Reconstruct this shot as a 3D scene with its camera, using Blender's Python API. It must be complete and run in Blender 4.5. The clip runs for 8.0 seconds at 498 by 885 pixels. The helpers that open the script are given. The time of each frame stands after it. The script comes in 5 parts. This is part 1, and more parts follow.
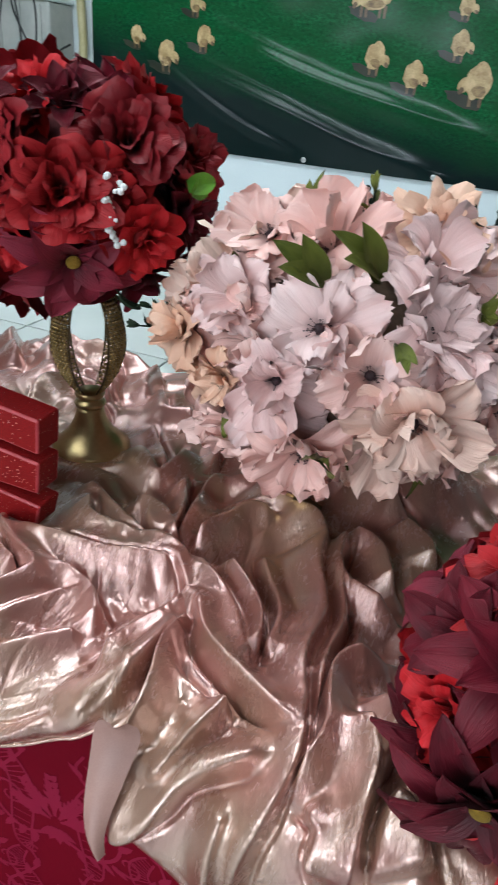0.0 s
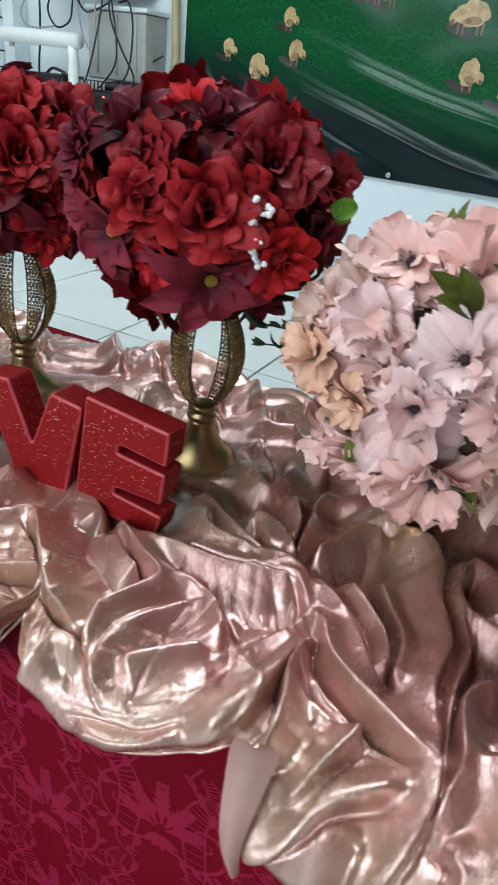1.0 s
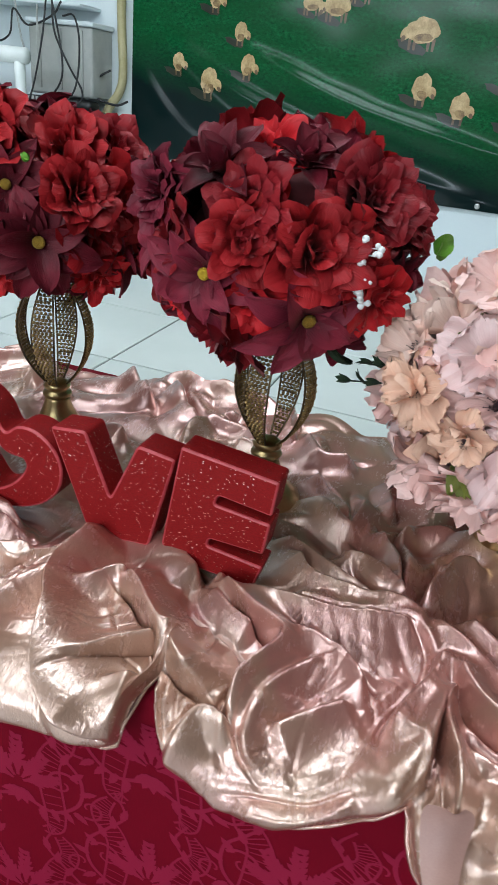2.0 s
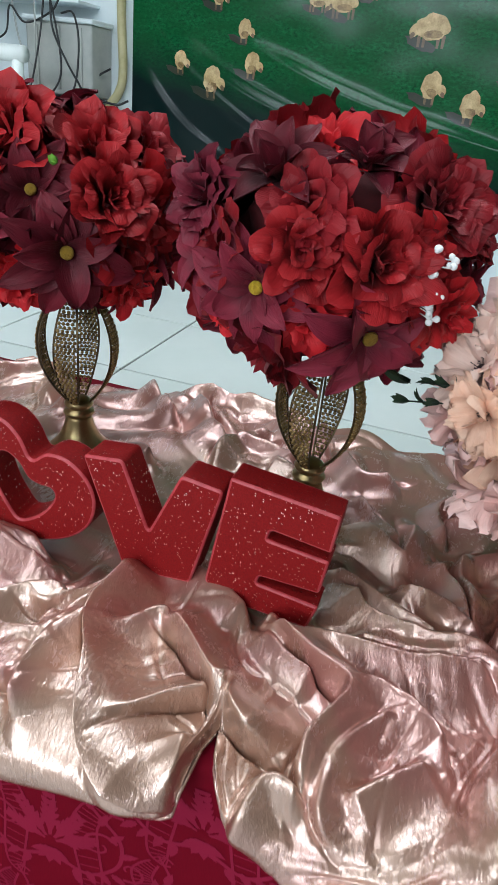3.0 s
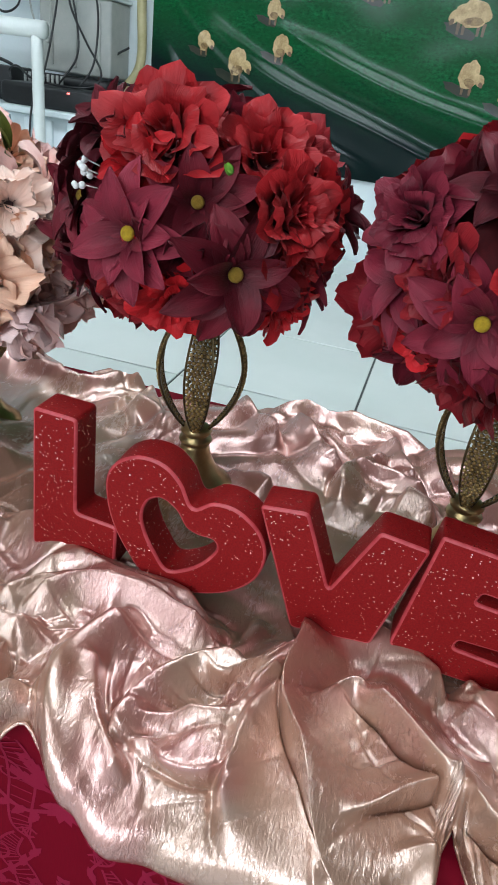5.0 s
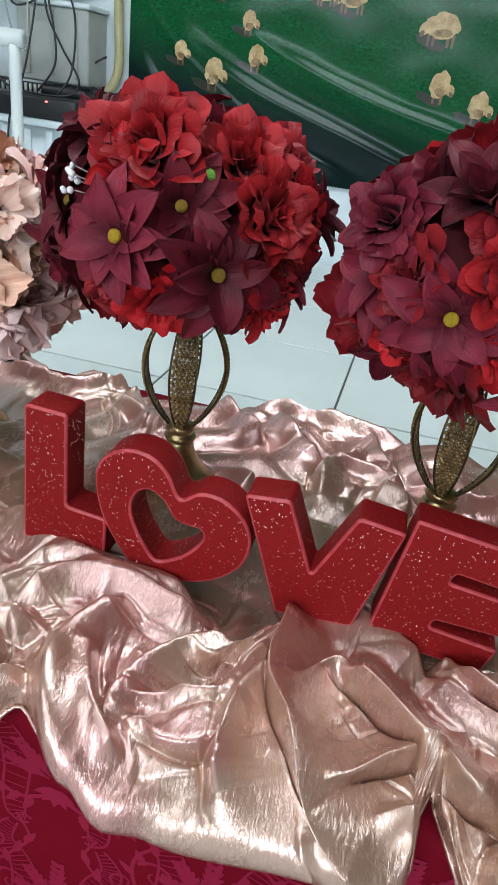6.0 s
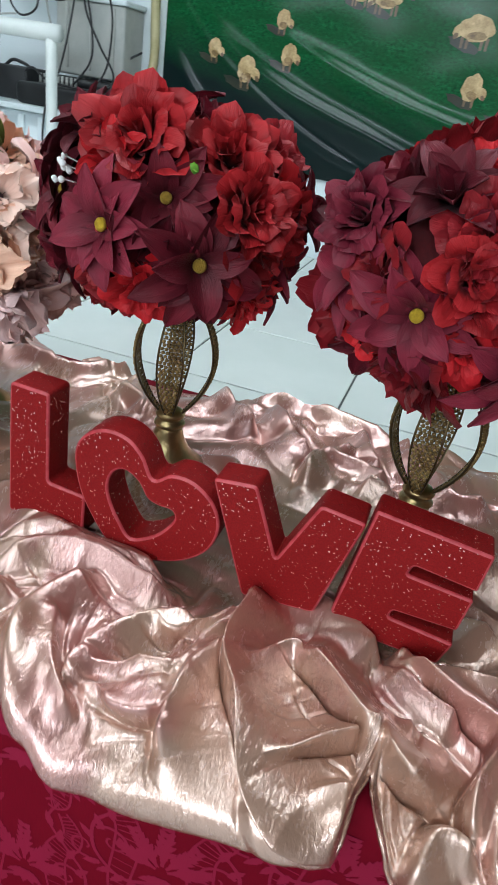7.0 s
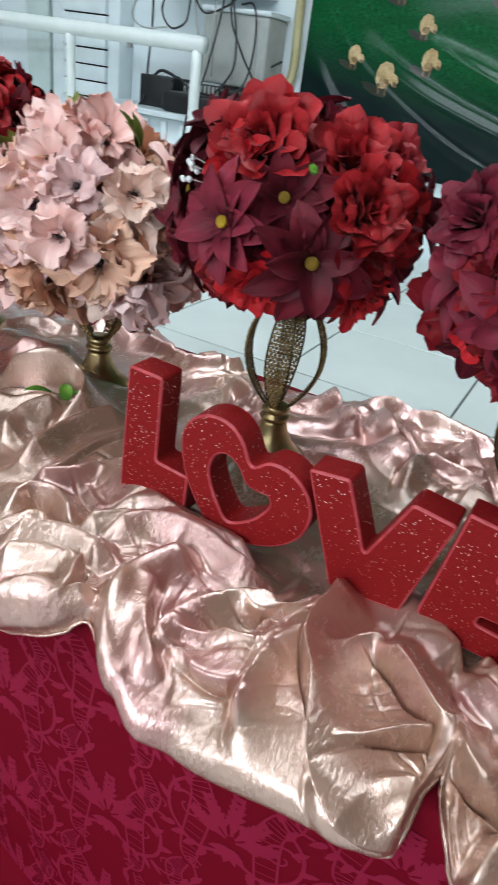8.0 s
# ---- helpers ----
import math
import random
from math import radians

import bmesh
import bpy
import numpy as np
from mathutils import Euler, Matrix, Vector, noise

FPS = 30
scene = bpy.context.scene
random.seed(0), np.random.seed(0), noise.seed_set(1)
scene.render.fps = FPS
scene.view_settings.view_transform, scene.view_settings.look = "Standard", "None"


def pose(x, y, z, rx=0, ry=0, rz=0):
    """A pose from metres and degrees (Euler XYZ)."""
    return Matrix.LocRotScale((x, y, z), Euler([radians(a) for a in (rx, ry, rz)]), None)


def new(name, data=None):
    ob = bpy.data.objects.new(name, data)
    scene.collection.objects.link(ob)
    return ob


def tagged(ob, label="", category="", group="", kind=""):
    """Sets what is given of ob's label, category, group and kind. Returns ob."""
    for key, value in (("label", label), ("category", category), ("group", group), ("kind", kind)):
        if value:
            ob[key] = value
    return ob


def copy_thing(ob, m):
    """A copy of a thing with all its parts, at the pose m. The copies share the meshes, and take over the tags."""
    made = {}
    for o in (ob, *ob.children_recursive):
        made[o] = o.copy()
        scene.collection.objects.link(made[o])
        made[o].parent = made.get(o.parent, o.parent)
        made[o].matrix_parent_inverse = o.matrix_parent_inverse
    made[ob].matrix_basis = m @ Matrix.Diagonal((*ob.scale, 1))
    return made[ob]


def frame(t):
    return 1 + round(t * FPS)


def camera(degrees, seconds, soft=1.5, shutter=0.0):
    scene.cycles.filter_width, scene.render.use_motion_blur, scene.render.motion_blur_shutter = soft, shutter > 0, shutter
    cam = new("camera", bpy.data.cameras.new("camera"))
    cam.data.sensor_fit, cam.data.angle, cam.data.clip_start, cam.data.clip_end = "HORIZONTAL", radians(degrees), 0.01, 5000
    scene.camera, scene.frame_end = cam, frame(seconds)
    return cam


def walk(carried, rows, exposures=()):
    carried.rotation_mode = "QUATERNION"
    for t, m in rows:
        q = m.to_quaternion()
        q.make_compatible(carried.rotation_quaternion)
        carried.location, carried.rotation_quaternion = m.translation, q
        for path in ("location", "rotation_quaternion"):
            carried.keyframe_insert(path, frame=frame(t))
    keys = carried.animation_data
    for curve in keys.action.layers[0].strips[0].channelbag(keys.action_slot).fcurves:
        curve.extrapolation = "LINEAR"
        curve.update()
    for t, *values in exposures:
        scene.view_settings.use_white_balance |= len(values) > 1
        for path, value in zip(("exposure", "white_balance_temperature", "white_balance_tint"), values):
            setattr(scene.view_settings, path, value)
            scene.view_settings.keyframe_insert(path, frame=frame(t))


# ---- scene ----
cam = camera(41.4, 8.0, soft=1.5, shutter=0.4)
# the first eye is 1.30 m over the hall floor; the table top is at 0.75 m, the platform behind it at 0.645 m
METRES, EYE, TILT, LEAN, TURN = 0.95, 1.30, -29.0, -5.0, 22.0
ROWS = [
    (0.0, 0.0, 0.0, 0.0, 0.0, 0.0, -0.0),
    (0.5, -0.0195, -0.0073, -0.0036, 3.83, 0.46, -1.95),
    (1.0, -0.0993, -0.0084, 0.015, 4.06, 0.49, -3.33),
    (1.5, -0.2343, -0.0158, 0.0381, -0.44, 1.26, -0.96),
    (3.0, -0.3909, 0.09, 0.0957, -2.84, 1.1, 0.93),
    (3.5, -0.394, 0.153, 0.1318, 0.53, 1.85, -1.61),
    (4.0, -0.4159, 0.177, 0.1375, 2.83, 1.38, -3.77),
    (4.5, -0.5256, 0.1879, 0.1637, -1.49, -0.22, -1.43),
    (5.0, -0.6286, 0.1945, 0.1721, -5.36, -0.37, 0.85),
    (6.5, -0.627, 0.1506, 0.1528, -7.19, 0.31, 1.58),
    (7.0, -0.5714, 0.1295, 0.1411, -4.49, 0.08, -1.14),
    (7.5, -0.5373, 0.1059, 0.1233, 0.07, -0.07, -3.25),
    (8.0, -0.5524, 0.1022, 0.1235, 5.36, 0.04, -5.59),
]
base = pose(0, 0, EYE) @ pose(0, 0, 0, TILT, LEAN, TURN)
walk(cam, [(t, base @ pose(METRES * x, METRES * y, METRES * z, 90 + pitch, roll, yaw)) for t, x, y, z, yaw, pitch, roll in ROWS])

# ---- light ----
scene.view_settings.exposure = 0.0
world = bpy.data.worlds.new("hall_air")
world.use_nodes = True
world.node_tree.nodes["Background"].inputs[0].default_value = (0.75, 0.85, 0.9, 1)
world.node_tree.nodes["Background"].inputs[1].default_value = 0.006
scene.world = world

# unseen ceiling lights, placed and powered to shape the satin's highlights
LAMP_POWER = 43.0
# the last one is added to brighten the left of the back wall
LAMPS = [(-1.6, -0.9, 0.28), (-1.7, -2.8, 1.2), (-3.1, -5.2, 3.7), (-1.2, -5.2, 4.2), (0.7, -5.2, 4.6), (-0.7, 1.2, 0.58), (-3.3, 1.5, 0.16)]


# ---- helpers of this scene ----
def part(name, bm, material, parent=None, label="", smooth=True):
    me = bpy.data.meshes.new(name)
    bm.to_mesh(me)
    bm.free()
    return part_mesh(name, me, material, parent, label, smooth)


def part_mesh(name, me, material, parent=None, label="", smooth=True):
    if material is not None and not me.materials:
        me.materials.append(material)
    if smooth:
        me.shade_smooth()
    ob = new(name, me)
    if parent is not None:
        ob.parent = parent
    if label:
        ob["label"] = label
    return ob


def thing(name, label, category, group="", kind="", at=(0, 0, 0)):
    ob = new(name)
    ob.location = at
    ob.empty_display_size = 0.02
    return tagged(ob, label, category, group, kind)


def box_bm(x0, x1, y0, y1, z0, z1, bevel=0.0, segments=2):
    bm = bmesh.new()
    bmesh.ops.create_cube(bm, size=1, matrix=Matrix.LocRotScale(((x0 + x1) / 2, (y0 + y1) / 2, (z0 + z1) / 2), None, (x1 - x0, y1 - y0, z1 - z0)))
    if bevel:
        bmesh.ops.bevel(bm, geom=bm.edges[:], offset=bevel, segments=segments, affect="EDGES", profile=0.5)
    return bm


def smooth_path(points, n):
    """Catmull-Rom through the points, n steps a span."""
    pts = [Vector(p) for p in points]
    pts = [2 * pts[0] - pts[1]] + pts + [2 * pts[-1] - pts[-2]]
    out = []
    for a, b, c, d in zip(pts, pts[1:], pts[2:], pts[3:]):
        for i in range(n):
            t = i / n
            out.append(0.5 * (2 * b + (c - a) * t + (2 * a - 5 * b + 4 * c - d) * t * t + (3 * b - a - 3 * c + d) * t ** 3))
    out.append(pts[-2])
    return out


def tube_bm(points, radius, sides=8, n=6, bm=None):
    bm = bm or bmesh.new()
    path = smooth_path(points, n) if n > 1 else [Vector(p) for p in points]
    rings, up = [], Vector((0.31, 0.17, 0.93))
    for i, p in enumerate(path):
        d = (path[min(i + 1, len(path) - 1)] - path[max(i - 1, 0)]).normalized()
        a = d.cross(up)
        if a.length < 1e-4:
            a = d.cross(Vector((1, 0, 0)))
        a.normalize()
        b = d.cross(a)
        up = -b if b.dot(up) < 0 else b
        r = radius(i / (len(path) - 1)) if callable(radius) else radius
        rings.append([bm.verts.new(p + r * (math.cos(k * math.tau / sides) * a + math.sin(k * math.tau / sides) * b)) for k in range(sides)])
    for r0, r1 in zip(rings, rings[1:]):
        for k in range(sides):
            bm.faces.new((r0[k], r0[(k + 1) % sides], r1[(k + 1) % sides], r1[k]))
    bm.faces.new(rings[0][::-1])
    bm.faces.new(rings[-1])
    return bm


def lathe_bm(profile, sides=32):
    """profile: (radius, height) from below to above."""
    bm = bmesh.new()
    rings = [[bm.verts.new((r * math.cos(k * math.tau / sides), r * math.sin(k * math.tau / sides), z)) for k in range(sides)] for r, z in profile]
    for r0, r1 in zip(rings, rings[1:]):
        for k in range(sides):
            bm.faces.new((r0[k], r0[(k + 1) % sides], r1[(k + 1) % sides], r1[k]))
    bm.faces.new(rings[0][::-1])
    bm.faces.new(rings[-1])
    return bm


# ---- materials ----
class Nodes:
    def __init__(self, name):
        self.mat = bpy.data.materials.new(name)
        self.mat.use_nodes = True
        self.tree = self.mat.node_tree
        self.bsdf = self.tree.nodes["Principled BSDF"]
        self.coord = self.add("ShaderNodeTexCoord")

    def add(self, kind, **values):
        node = self.tree.nodes.new(kind)
        for key, value in values.items():
            node.inputs[key].default_value = value
        return node

    def link(self, a, b):
        self.tree.links.new(a, b)

    def put(self, **values):
        for key, value in values.items():
            self.bsdf.inputs[key.replace("_", " ")].default_value = value

    def space(self, scale=(1, 1, 1), which="Object", turn=(0, 0, 0)):
        m = self.add("ShaderNodeMapping", Scale=scale, Rotation=turn)
        self.link(self.coord.outputs[which], m.inputs["Vector"])
        return m.outputs["Vector"]

    def noise(self, scale, detail=3.0, rough=0.55, vector=None, distortion=0.0):
        n = self.add("ShaderNodeTexNoise", Scale=scale, Detail=detail, Roughness=rough, Distortion=distortion)
        self.link(vector if vector is not None else self.coord.outputs["Object"], n.inputs["Vector"])
        return n.outputs["Fac"]

    def ramp(self, fac, stops):
        r = self.add("ShaderNodeValToRGB")
        while len(r.color_ramp.elements) < len(stops):
            r.color_ramp.elements.new(0.5)
        for e, (at, colour) in zip(r.color_ramp.elements, stops):
            e.position = at
            e.color = (*colour, 1) if isinstance(colour, tuple) else (colour, colour, colour, 1)
        self.link(fac, r.inputs["Fac"])
        return r.outputs["Color"]

    def math(self, how, a, b=0.0, clamp=False):
        m = self.add("ShaderNodeMath")
        m.operation, m.use_clamp = how, clamp
        for socket, v in zip(m.inputs, (a, b)):
            if isinstance(v, (int, float)):
                socket.default_value = v
            else:
                self.link(v, socket)
        return m.outputs[0]

    def mix(self, fac, a, b, how="MIX"):
        m = self.add("ShaderNodeMix")
        m.data_type, m.blend_type = "RGBA", how
        for socket, v in ((m.inputs[0], fac), (m.inputs[6], a), (m.inputs[7], b)):
            if isinstance(v, (int, float)):
                socket.default_value = v
            elif isinstance(v, tuple):
                socket.default_value = (*v, 1)
            else:
                self.link(v, socket)
        return m.outputs[2]

    def bump(self, height, strength, distance, normal=None):
        b = self.add("ShaderNodeBump", Strength=strength, Distance=distance)
        self.link(height, b.inputs["Height"])
        if normal is not None:
            self.link(normal, b.inputs["Normal"])
        return b.outputs["Normal"]

    def colour(self, c):
        if isinstance(c, tuple):
            self.bsdf.inputs["Base Color"].default_value = (*c, 1)
        else:
            self.link(c, self.bsdf.inputs["Base Color"])

    def to(self, value, socket):
        self.link(value, self.bsdf.inputs[socket])


def plain(name, a, b, rough=0.5, metal=0.0, scale=12.0, bump=0.15, distance=0.001, fine=220.0, spec=0.5):
    """Two tints by a broad and a fine noise, with a light relief."""
    n = Nodes(name)
    wide, small = n.noise(scale), n.noise(fine, 2.0)
    mixed = n.math("ADD", n.math("MULTIPLY", wide, 0.7), n.math("MULTIPLY", small, 0.3))
    n.colour(n.mix(n.ramp(mixed, [(0.35, 0.0), (0.65, 1.0)]), a, b))
    n.put(Metallic=metal, Specular_IOR_Level=spec)
    n.to(n.math("ADD", n.math("MULTIPLY", wide, 0.15), rough - 0.07), "Roughness")
    n.to(n.bump(small, bump, distance), "Normal")
    return n.mat


def petal_material(name, dark, light, rough=0.5, sheen=0.25, vein=0.12, throat_shade_to=0.62, throat_shade_weight=0.85):
    """Dyed artificial petal: the tint varies from flower to flower and petal to petal, with lengthwise veins and a dark
    throat that also paints the shade inside the bloom.
    """
    n = Nodes(name)
    info, geo = n.add("ShaderNodeObjectInfo"), n.add("ShaderNodeNewGeometry")
    uv = n.space((26, 1.6, 1), "UV")
    veins = n.noise(1.0, 3.0, 0.6, uv)
    blot = n.noise(2.2, 2.0, 0.5, n.space((1.4, 1.4, 1), "UV"))
    pick = n.math("ADD", n.math("MULTIPLY", info.outputs["Random"], 0.45), n.math("MULTIPLY", geo.outputs["Random Per Island"], 0.4))
    pick = n.math("ADD", pick, n.math("MULTIPLY", n.math("SUBTRACT", blot, 0.5), 0.7), True)
    pick = n.math("ADD", pick, n.math("MULTIPLY", n.math("SUBTRACT", veins, 0.5), vein), True)
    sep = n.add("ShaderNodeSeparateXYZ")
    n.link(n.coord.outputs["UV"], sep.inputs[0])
    # dark dyed throat, deepened to paint the shade inside the bloom
    throat_shade = n.math("MULTIPLY", n.ramp(sep.outputs[1], [(0.05, 1.0), (throat_shade_to, 0.0)]), throat_shade_weight)
    n.colour(n.mix(throat_shade, n.mix(pick, dark, light), tuple(0.4 * c for c in dark)))
    n.put(Roughness=rough - 0.06, Specular_IOR_Level=0.22, Sheen_Weight=sheen * 0.1, Sheen_Roughness=0.5)
    n.to(n.bump(veins, 0.55, 0.0025, n.bump(n.noise(900.0, 1.0), 0.08, 0.0004)), "Normal")
    return n.mat


def satin_material():
    n = Nodes("rose_gold_satin")
    tint = n.noise(4.5, 3.0, 0.6, None, 0.6)
    crush = n.noise(260.0, 4.0, 0.62, n.space((1.0, 0.30, 0.40), turn=(0.3, 0.2, 0.5)), 0.8)
    worn = n.noise(20.0, 3.0, 0.6, None, 0.6)
    patch = n.ramp(worn, [(0.45, 0.0), (0.62, 1.0)])
    n.colour(n.mix(n.ramp(tint, [(0.44, 0.0), (0.58, 1.0)]), (0.46, 0.188, 0.146), (0.48, 0.272, 0.184)))
    n.put(Metallic=0.58, Specular_IOR_Level=0.5, Coat_Weight=1.0, Coat_IOR=2.25)
    sheen = n.math("ADD", n.math("MULTIPLY", crush, 0.10), n.math("ADD", n.math("MULTIPLY", worn, 0.12), 0.15))
    n.to(sheen, "Coat Roughness")
    n.to(n.math("ADD", sheen, 0.06), "Roughness")
    # the nap is crushed in patches and smooth between them
    height = n.math("MULTIPLY", crush, n.math("ADD", n.math("MULTIPLY", patch, 0.5), 0.5))
    relief = n.bump(height, 1.0, 0.0014)
    n.to(relief, "Normal")
    n.to(relief, "Coat Normal")
    return n.mat


def damask_material(name, a, b, rough):
    """One face of the crimson damask: fine ribs, faintly blotched."""
    n = Nodes(name)
    rib = n.noise(1.0, 2.0, 0.5, n.space((900, 60, 1), "Generated" if name != "crimson_damask" else "UV"))
    blot = n.noise(9.0, 3.0)
    n.colour(n.mix(n.math("ADD", n.math("MULTIPLY", rib, 0.6), n.math("MULTIPLY", blot, 0.4)), a, b))
    n.put(Specular_IOR_Level=0.06, Roughness=rough)
    n.to(n.bump(rib, 0.15, 0.0004, n.bump(n.noise(700.0, 2.0), 0.15, 0.0004)), "Normal")
    return n.mat


def glitter_material():
    n = Nodes("red_glitter_foam")
    vor = n.add("ShaderNodeTexVoronoi", Scale=520.0)
    n.link(n.coord.outputs["Object"], vor.inputs["Vector"])
    sep = n.add("ShaderNodeSeparateColor")
    n.link(vor.outputs["Color"], sep.inputs[0])
    pick = n.math("GREATER_THAN", sep.outputs[0], 0.93)
    flake = n.math("MULTIPLY", pick, n.math("LESS_THAN", vor.outputs["Distance"], 0.42))
    grain = n.noise(500.0, 3.0, 0.7)
    red = n.mix(n.ramp(grain, [(0.35, 0.0), (0.7, 1.0)]), (0.18, 0.004, 0.005), (0.30, 0.009, 0.009))
    n.colour(n.mix(flake, red, (1.0, 0.74, 0.70)))
    n.link(flake, n.bsdf.inputs["Metallic"])
    n.to(n.math("SUBTRACT", 0.62, n.math("MULTIPLY", flake, 0.4)), "Roughness")
    n.to(n.bump(grain, 0.3, 0.0012), "Normal")
    n.put(Specular_IOR_Level=0.18)
    return n.mat


def tile_material():
    n = Nodes("glazed_white_tile")
    info = n.add("ShaderNodeObjectInfo")
    cloud = n.noise(3.0, 4.0, 0.6)
    base_ = n.mix(n.ramp(cloud, [(0.35, 0.0), (0.7, 1.0)]), (0.69, 0.745, 0.705), (0.76, 0.80, 0.765))
    n.colour(n.mix(n.math("MULTIPLY", info.outputs["Random"], 0.25), base_, (0.65, 0.70, 0.665)))
    n.to(n.math("ADD", n.math("MULTIPLY", n.noise(40.0), 0.12), 0.16), "Roughness")
    n.to(n.bump(n.noise(7.0), 0.04, 0.004), "Normal")
    return n.mat


def print_material():
    """Printed vinyl: a meadow, darker towards the lower edge of the picture."""
    n = Nodes("printed_meadow_vinyl")
    sep = n.add("ShaderNodeSeparateXYZ")
    n.link(n.coord.outputs["UV"], sep.inputs[0])
    blades = n.noise(1.0, 5.0, 0.7, n.space((60, 95, 1), "UV"))
    tufts = n.noise(1.0, 4.0, 0.6, n.space((7, 16, 1), "UV"))
    green = n.mix(n.ramp(blades, [(0.3, 0.0), (0.72, 1.0)]), (0.001, 0.027, 0.010), (0.009, 0.180, 0.055))
    green = n.mix(n.ramp(tufts, [(0.35, 0.0), (0.7, 1.0)]), green, (0.004, 0.070, 0.020))
    lower = n.math("ADD", sep.outputs[1], n.math("MULTIPLY", n.math("SUBTRACT", tufts, 0.5), 0.12))
    lower = n.math("ADD", lower, n.math("MULTIPLY", sep.outputs[0], 0.17))
    dusk = n.ramp(lower, [(0.34, 1.0), (0.56, 0.0)])
    n.colour(n.mix(dusk, green, (0.004, 0.014, 0.014)))
    n.put(Specular_IOR_Level=0.22, Roughness=0.17)
    n.to(n.bump(n.noise(1.0, 3.0, 0.5, n.space((5, 9, 1), "UV")), 0.025, 0.01), "Normal")
    return n.mat


def emitter(name, colour, strength):
    n = Nodes(name)
    n.colour((0.8, 0.8, 0.8))
    n.put(Emission_Color=(*colour, 1), Emission_Strength=strength)
    return n.mat


SATIN = satin_material()
DAMASK = damask_material("crimson_damask", (0.118, 0.001, 0.007), (0.170, 0.0025, 0.012), 0.75)
FIGURE = damask_material("woven_figure_thread", (0.20, 0.007, 0.027), (0.28, 0.014, 0.042), 0.55)
GLITTER = glitter_material()
# worn foam edge, paler still to paint the highlight along the bevel
WORN_LIT_EDGE = plain("worn_lit_foam_edge", (0.36, 0.022, 0.030), (0.52, 0.060, 0.070), 0.45, scale=60.0)
TILE = tile_material()
MEADOW = print_material()
GROUT = plain("dark_grout", (0.05, 0.06, 0.055), (0.09, 0.10, 0.095), 0.9)
WALL = plain("white_wall_paint", (0.70, 0.78, 0.80), (0.76, 0.83, 0.85), 0.6, scale=2.0)
# unseen ceiling and walls, toned dark for contrast in the satin
CEILING = plain("dark_unseen_ceiling", (0.13, 0.12, 0.11), (0.17, 0.16, 0.15), 0.8, scale=2.0)
HALL = plain("dark_unseen_wall", (0.13, 0.12, 0.11), (0.18, 0.17, 0.15), 0.7, scale=2.0)
FLOOR = plain("pale_bounce_tile", (0.30, 0.30, 0.29), (0.38, 0.38, 0.37), 0.4, scale=30.0)
WHITE_PIPE = plain("white_enamel", (0.74, 0.80, 0.77), (0.82, 0.86, 0.84), 0.35)
WHITE_PLASTIC = plain("white_plastic", (0.68, 0.76, 0.78), (0.76, 0.83, 0.85), 0.4)
GREY_BOX = plain("grey_plastic", (0.36, 0.38, 0.36), (0.46, 0.47, 0.44), 0.45)
BLACK = plain("black_plastic", (0.008, 0.009, 0.010), (0.02, 0.021, 0.023), 0.45)
BRASS_PIPE = plain("yellowed_conduit", (0.40, 0.35, 0.17), (0.55, 0.49, 0.28), 0.4)
GOLD = plain("brushed_old_gold", (0.36, 0.26, 0.12), (0.46, 0.34, 0.17), 0.34, metal=1.0, scale=30.0)
BRONZE = plain("bronze_beads", (0.20, 0.125, 0.045), (0.46, 0.32, 0.13), 0.32, metal=0.95, scale=60.0)
WIRE = plain("dark_bronze_wire", (0.07, 0.045, 0.02), (0.13, 0.085, 0.035), 0.4, metal=0.8)
SHEEP = plain("printed_fleece", (0.38, 0.24, 0.10), (0.68, 0.50, 0.26), 0.35, scale=32.0, fine=160.0)
SHEEP_BELLY = plain("printed_belly_shade", (0.16, 0.09, 0.04), (0.40, 0.26, 0.11), 0.35, scale=40.0, fine=160.0)
SHEEP_LEG = plain("printed_leg_brown", (0.10, 0.06, 0.03), (0.22, 0.14, 0.07), 0.3)
SHEEP_DARK = plain("printed_shade", (0.012, 0.02, 0.012), (0.035, 0.035, 0.02), 0.3)
STEEL = plain("zinc_eyelet", (0.6, 0.62, 0.62), (0.75, 0.76, 0.76), 0.3, metal=1.0)

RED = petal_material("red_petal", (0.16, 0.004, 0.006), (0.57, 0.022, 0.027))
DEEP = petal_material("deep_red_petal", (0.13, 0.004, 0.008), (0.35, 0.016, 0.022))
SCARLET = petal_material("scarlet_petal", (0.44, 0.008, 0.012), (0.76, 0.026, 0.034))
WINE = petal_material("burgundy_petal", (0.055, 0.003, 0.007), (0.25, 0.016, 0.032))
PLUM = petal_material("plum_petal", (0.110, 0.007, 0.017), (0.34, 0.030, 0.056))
BLUSH = petal_material("blush_petal", (0.79, 0.43, 0.37), (0.92, 0.65, 0.59), sheen=0.1, vein=0.45, throat_shade_to=0.30, throat_shade_weight=0.55)
LILAC = petal_material("lilac_blush_petal", (0.76, 0.48, 0.45), (0.90, 0.69, 0.66), sheen=0.1, vein=0.45, throat_shade_to=0.30, throat_shade_weight=0.55)
CREAM = petal_material("cream_petal", (0.84, 0.54, 0.44), (0.93, 0.72, 0.61), sheen=0.1, vein=0.45, throat_shade_to=0.30, throat_shade_weight=0.55)
APRICOT = petal_material("apricot_petal", (0.76, 0.40, 0.26), (0.90, 0.61, 0.46), sheen=0.1, vein=0.45, throat_shade_to=0.30, throat_shade_weight=0.55)
LEAF = petal_material("olive_leaf", (0.08, 0.10, 0.015), (0.24, 0.25, 0.05), 0.45, 0.0)
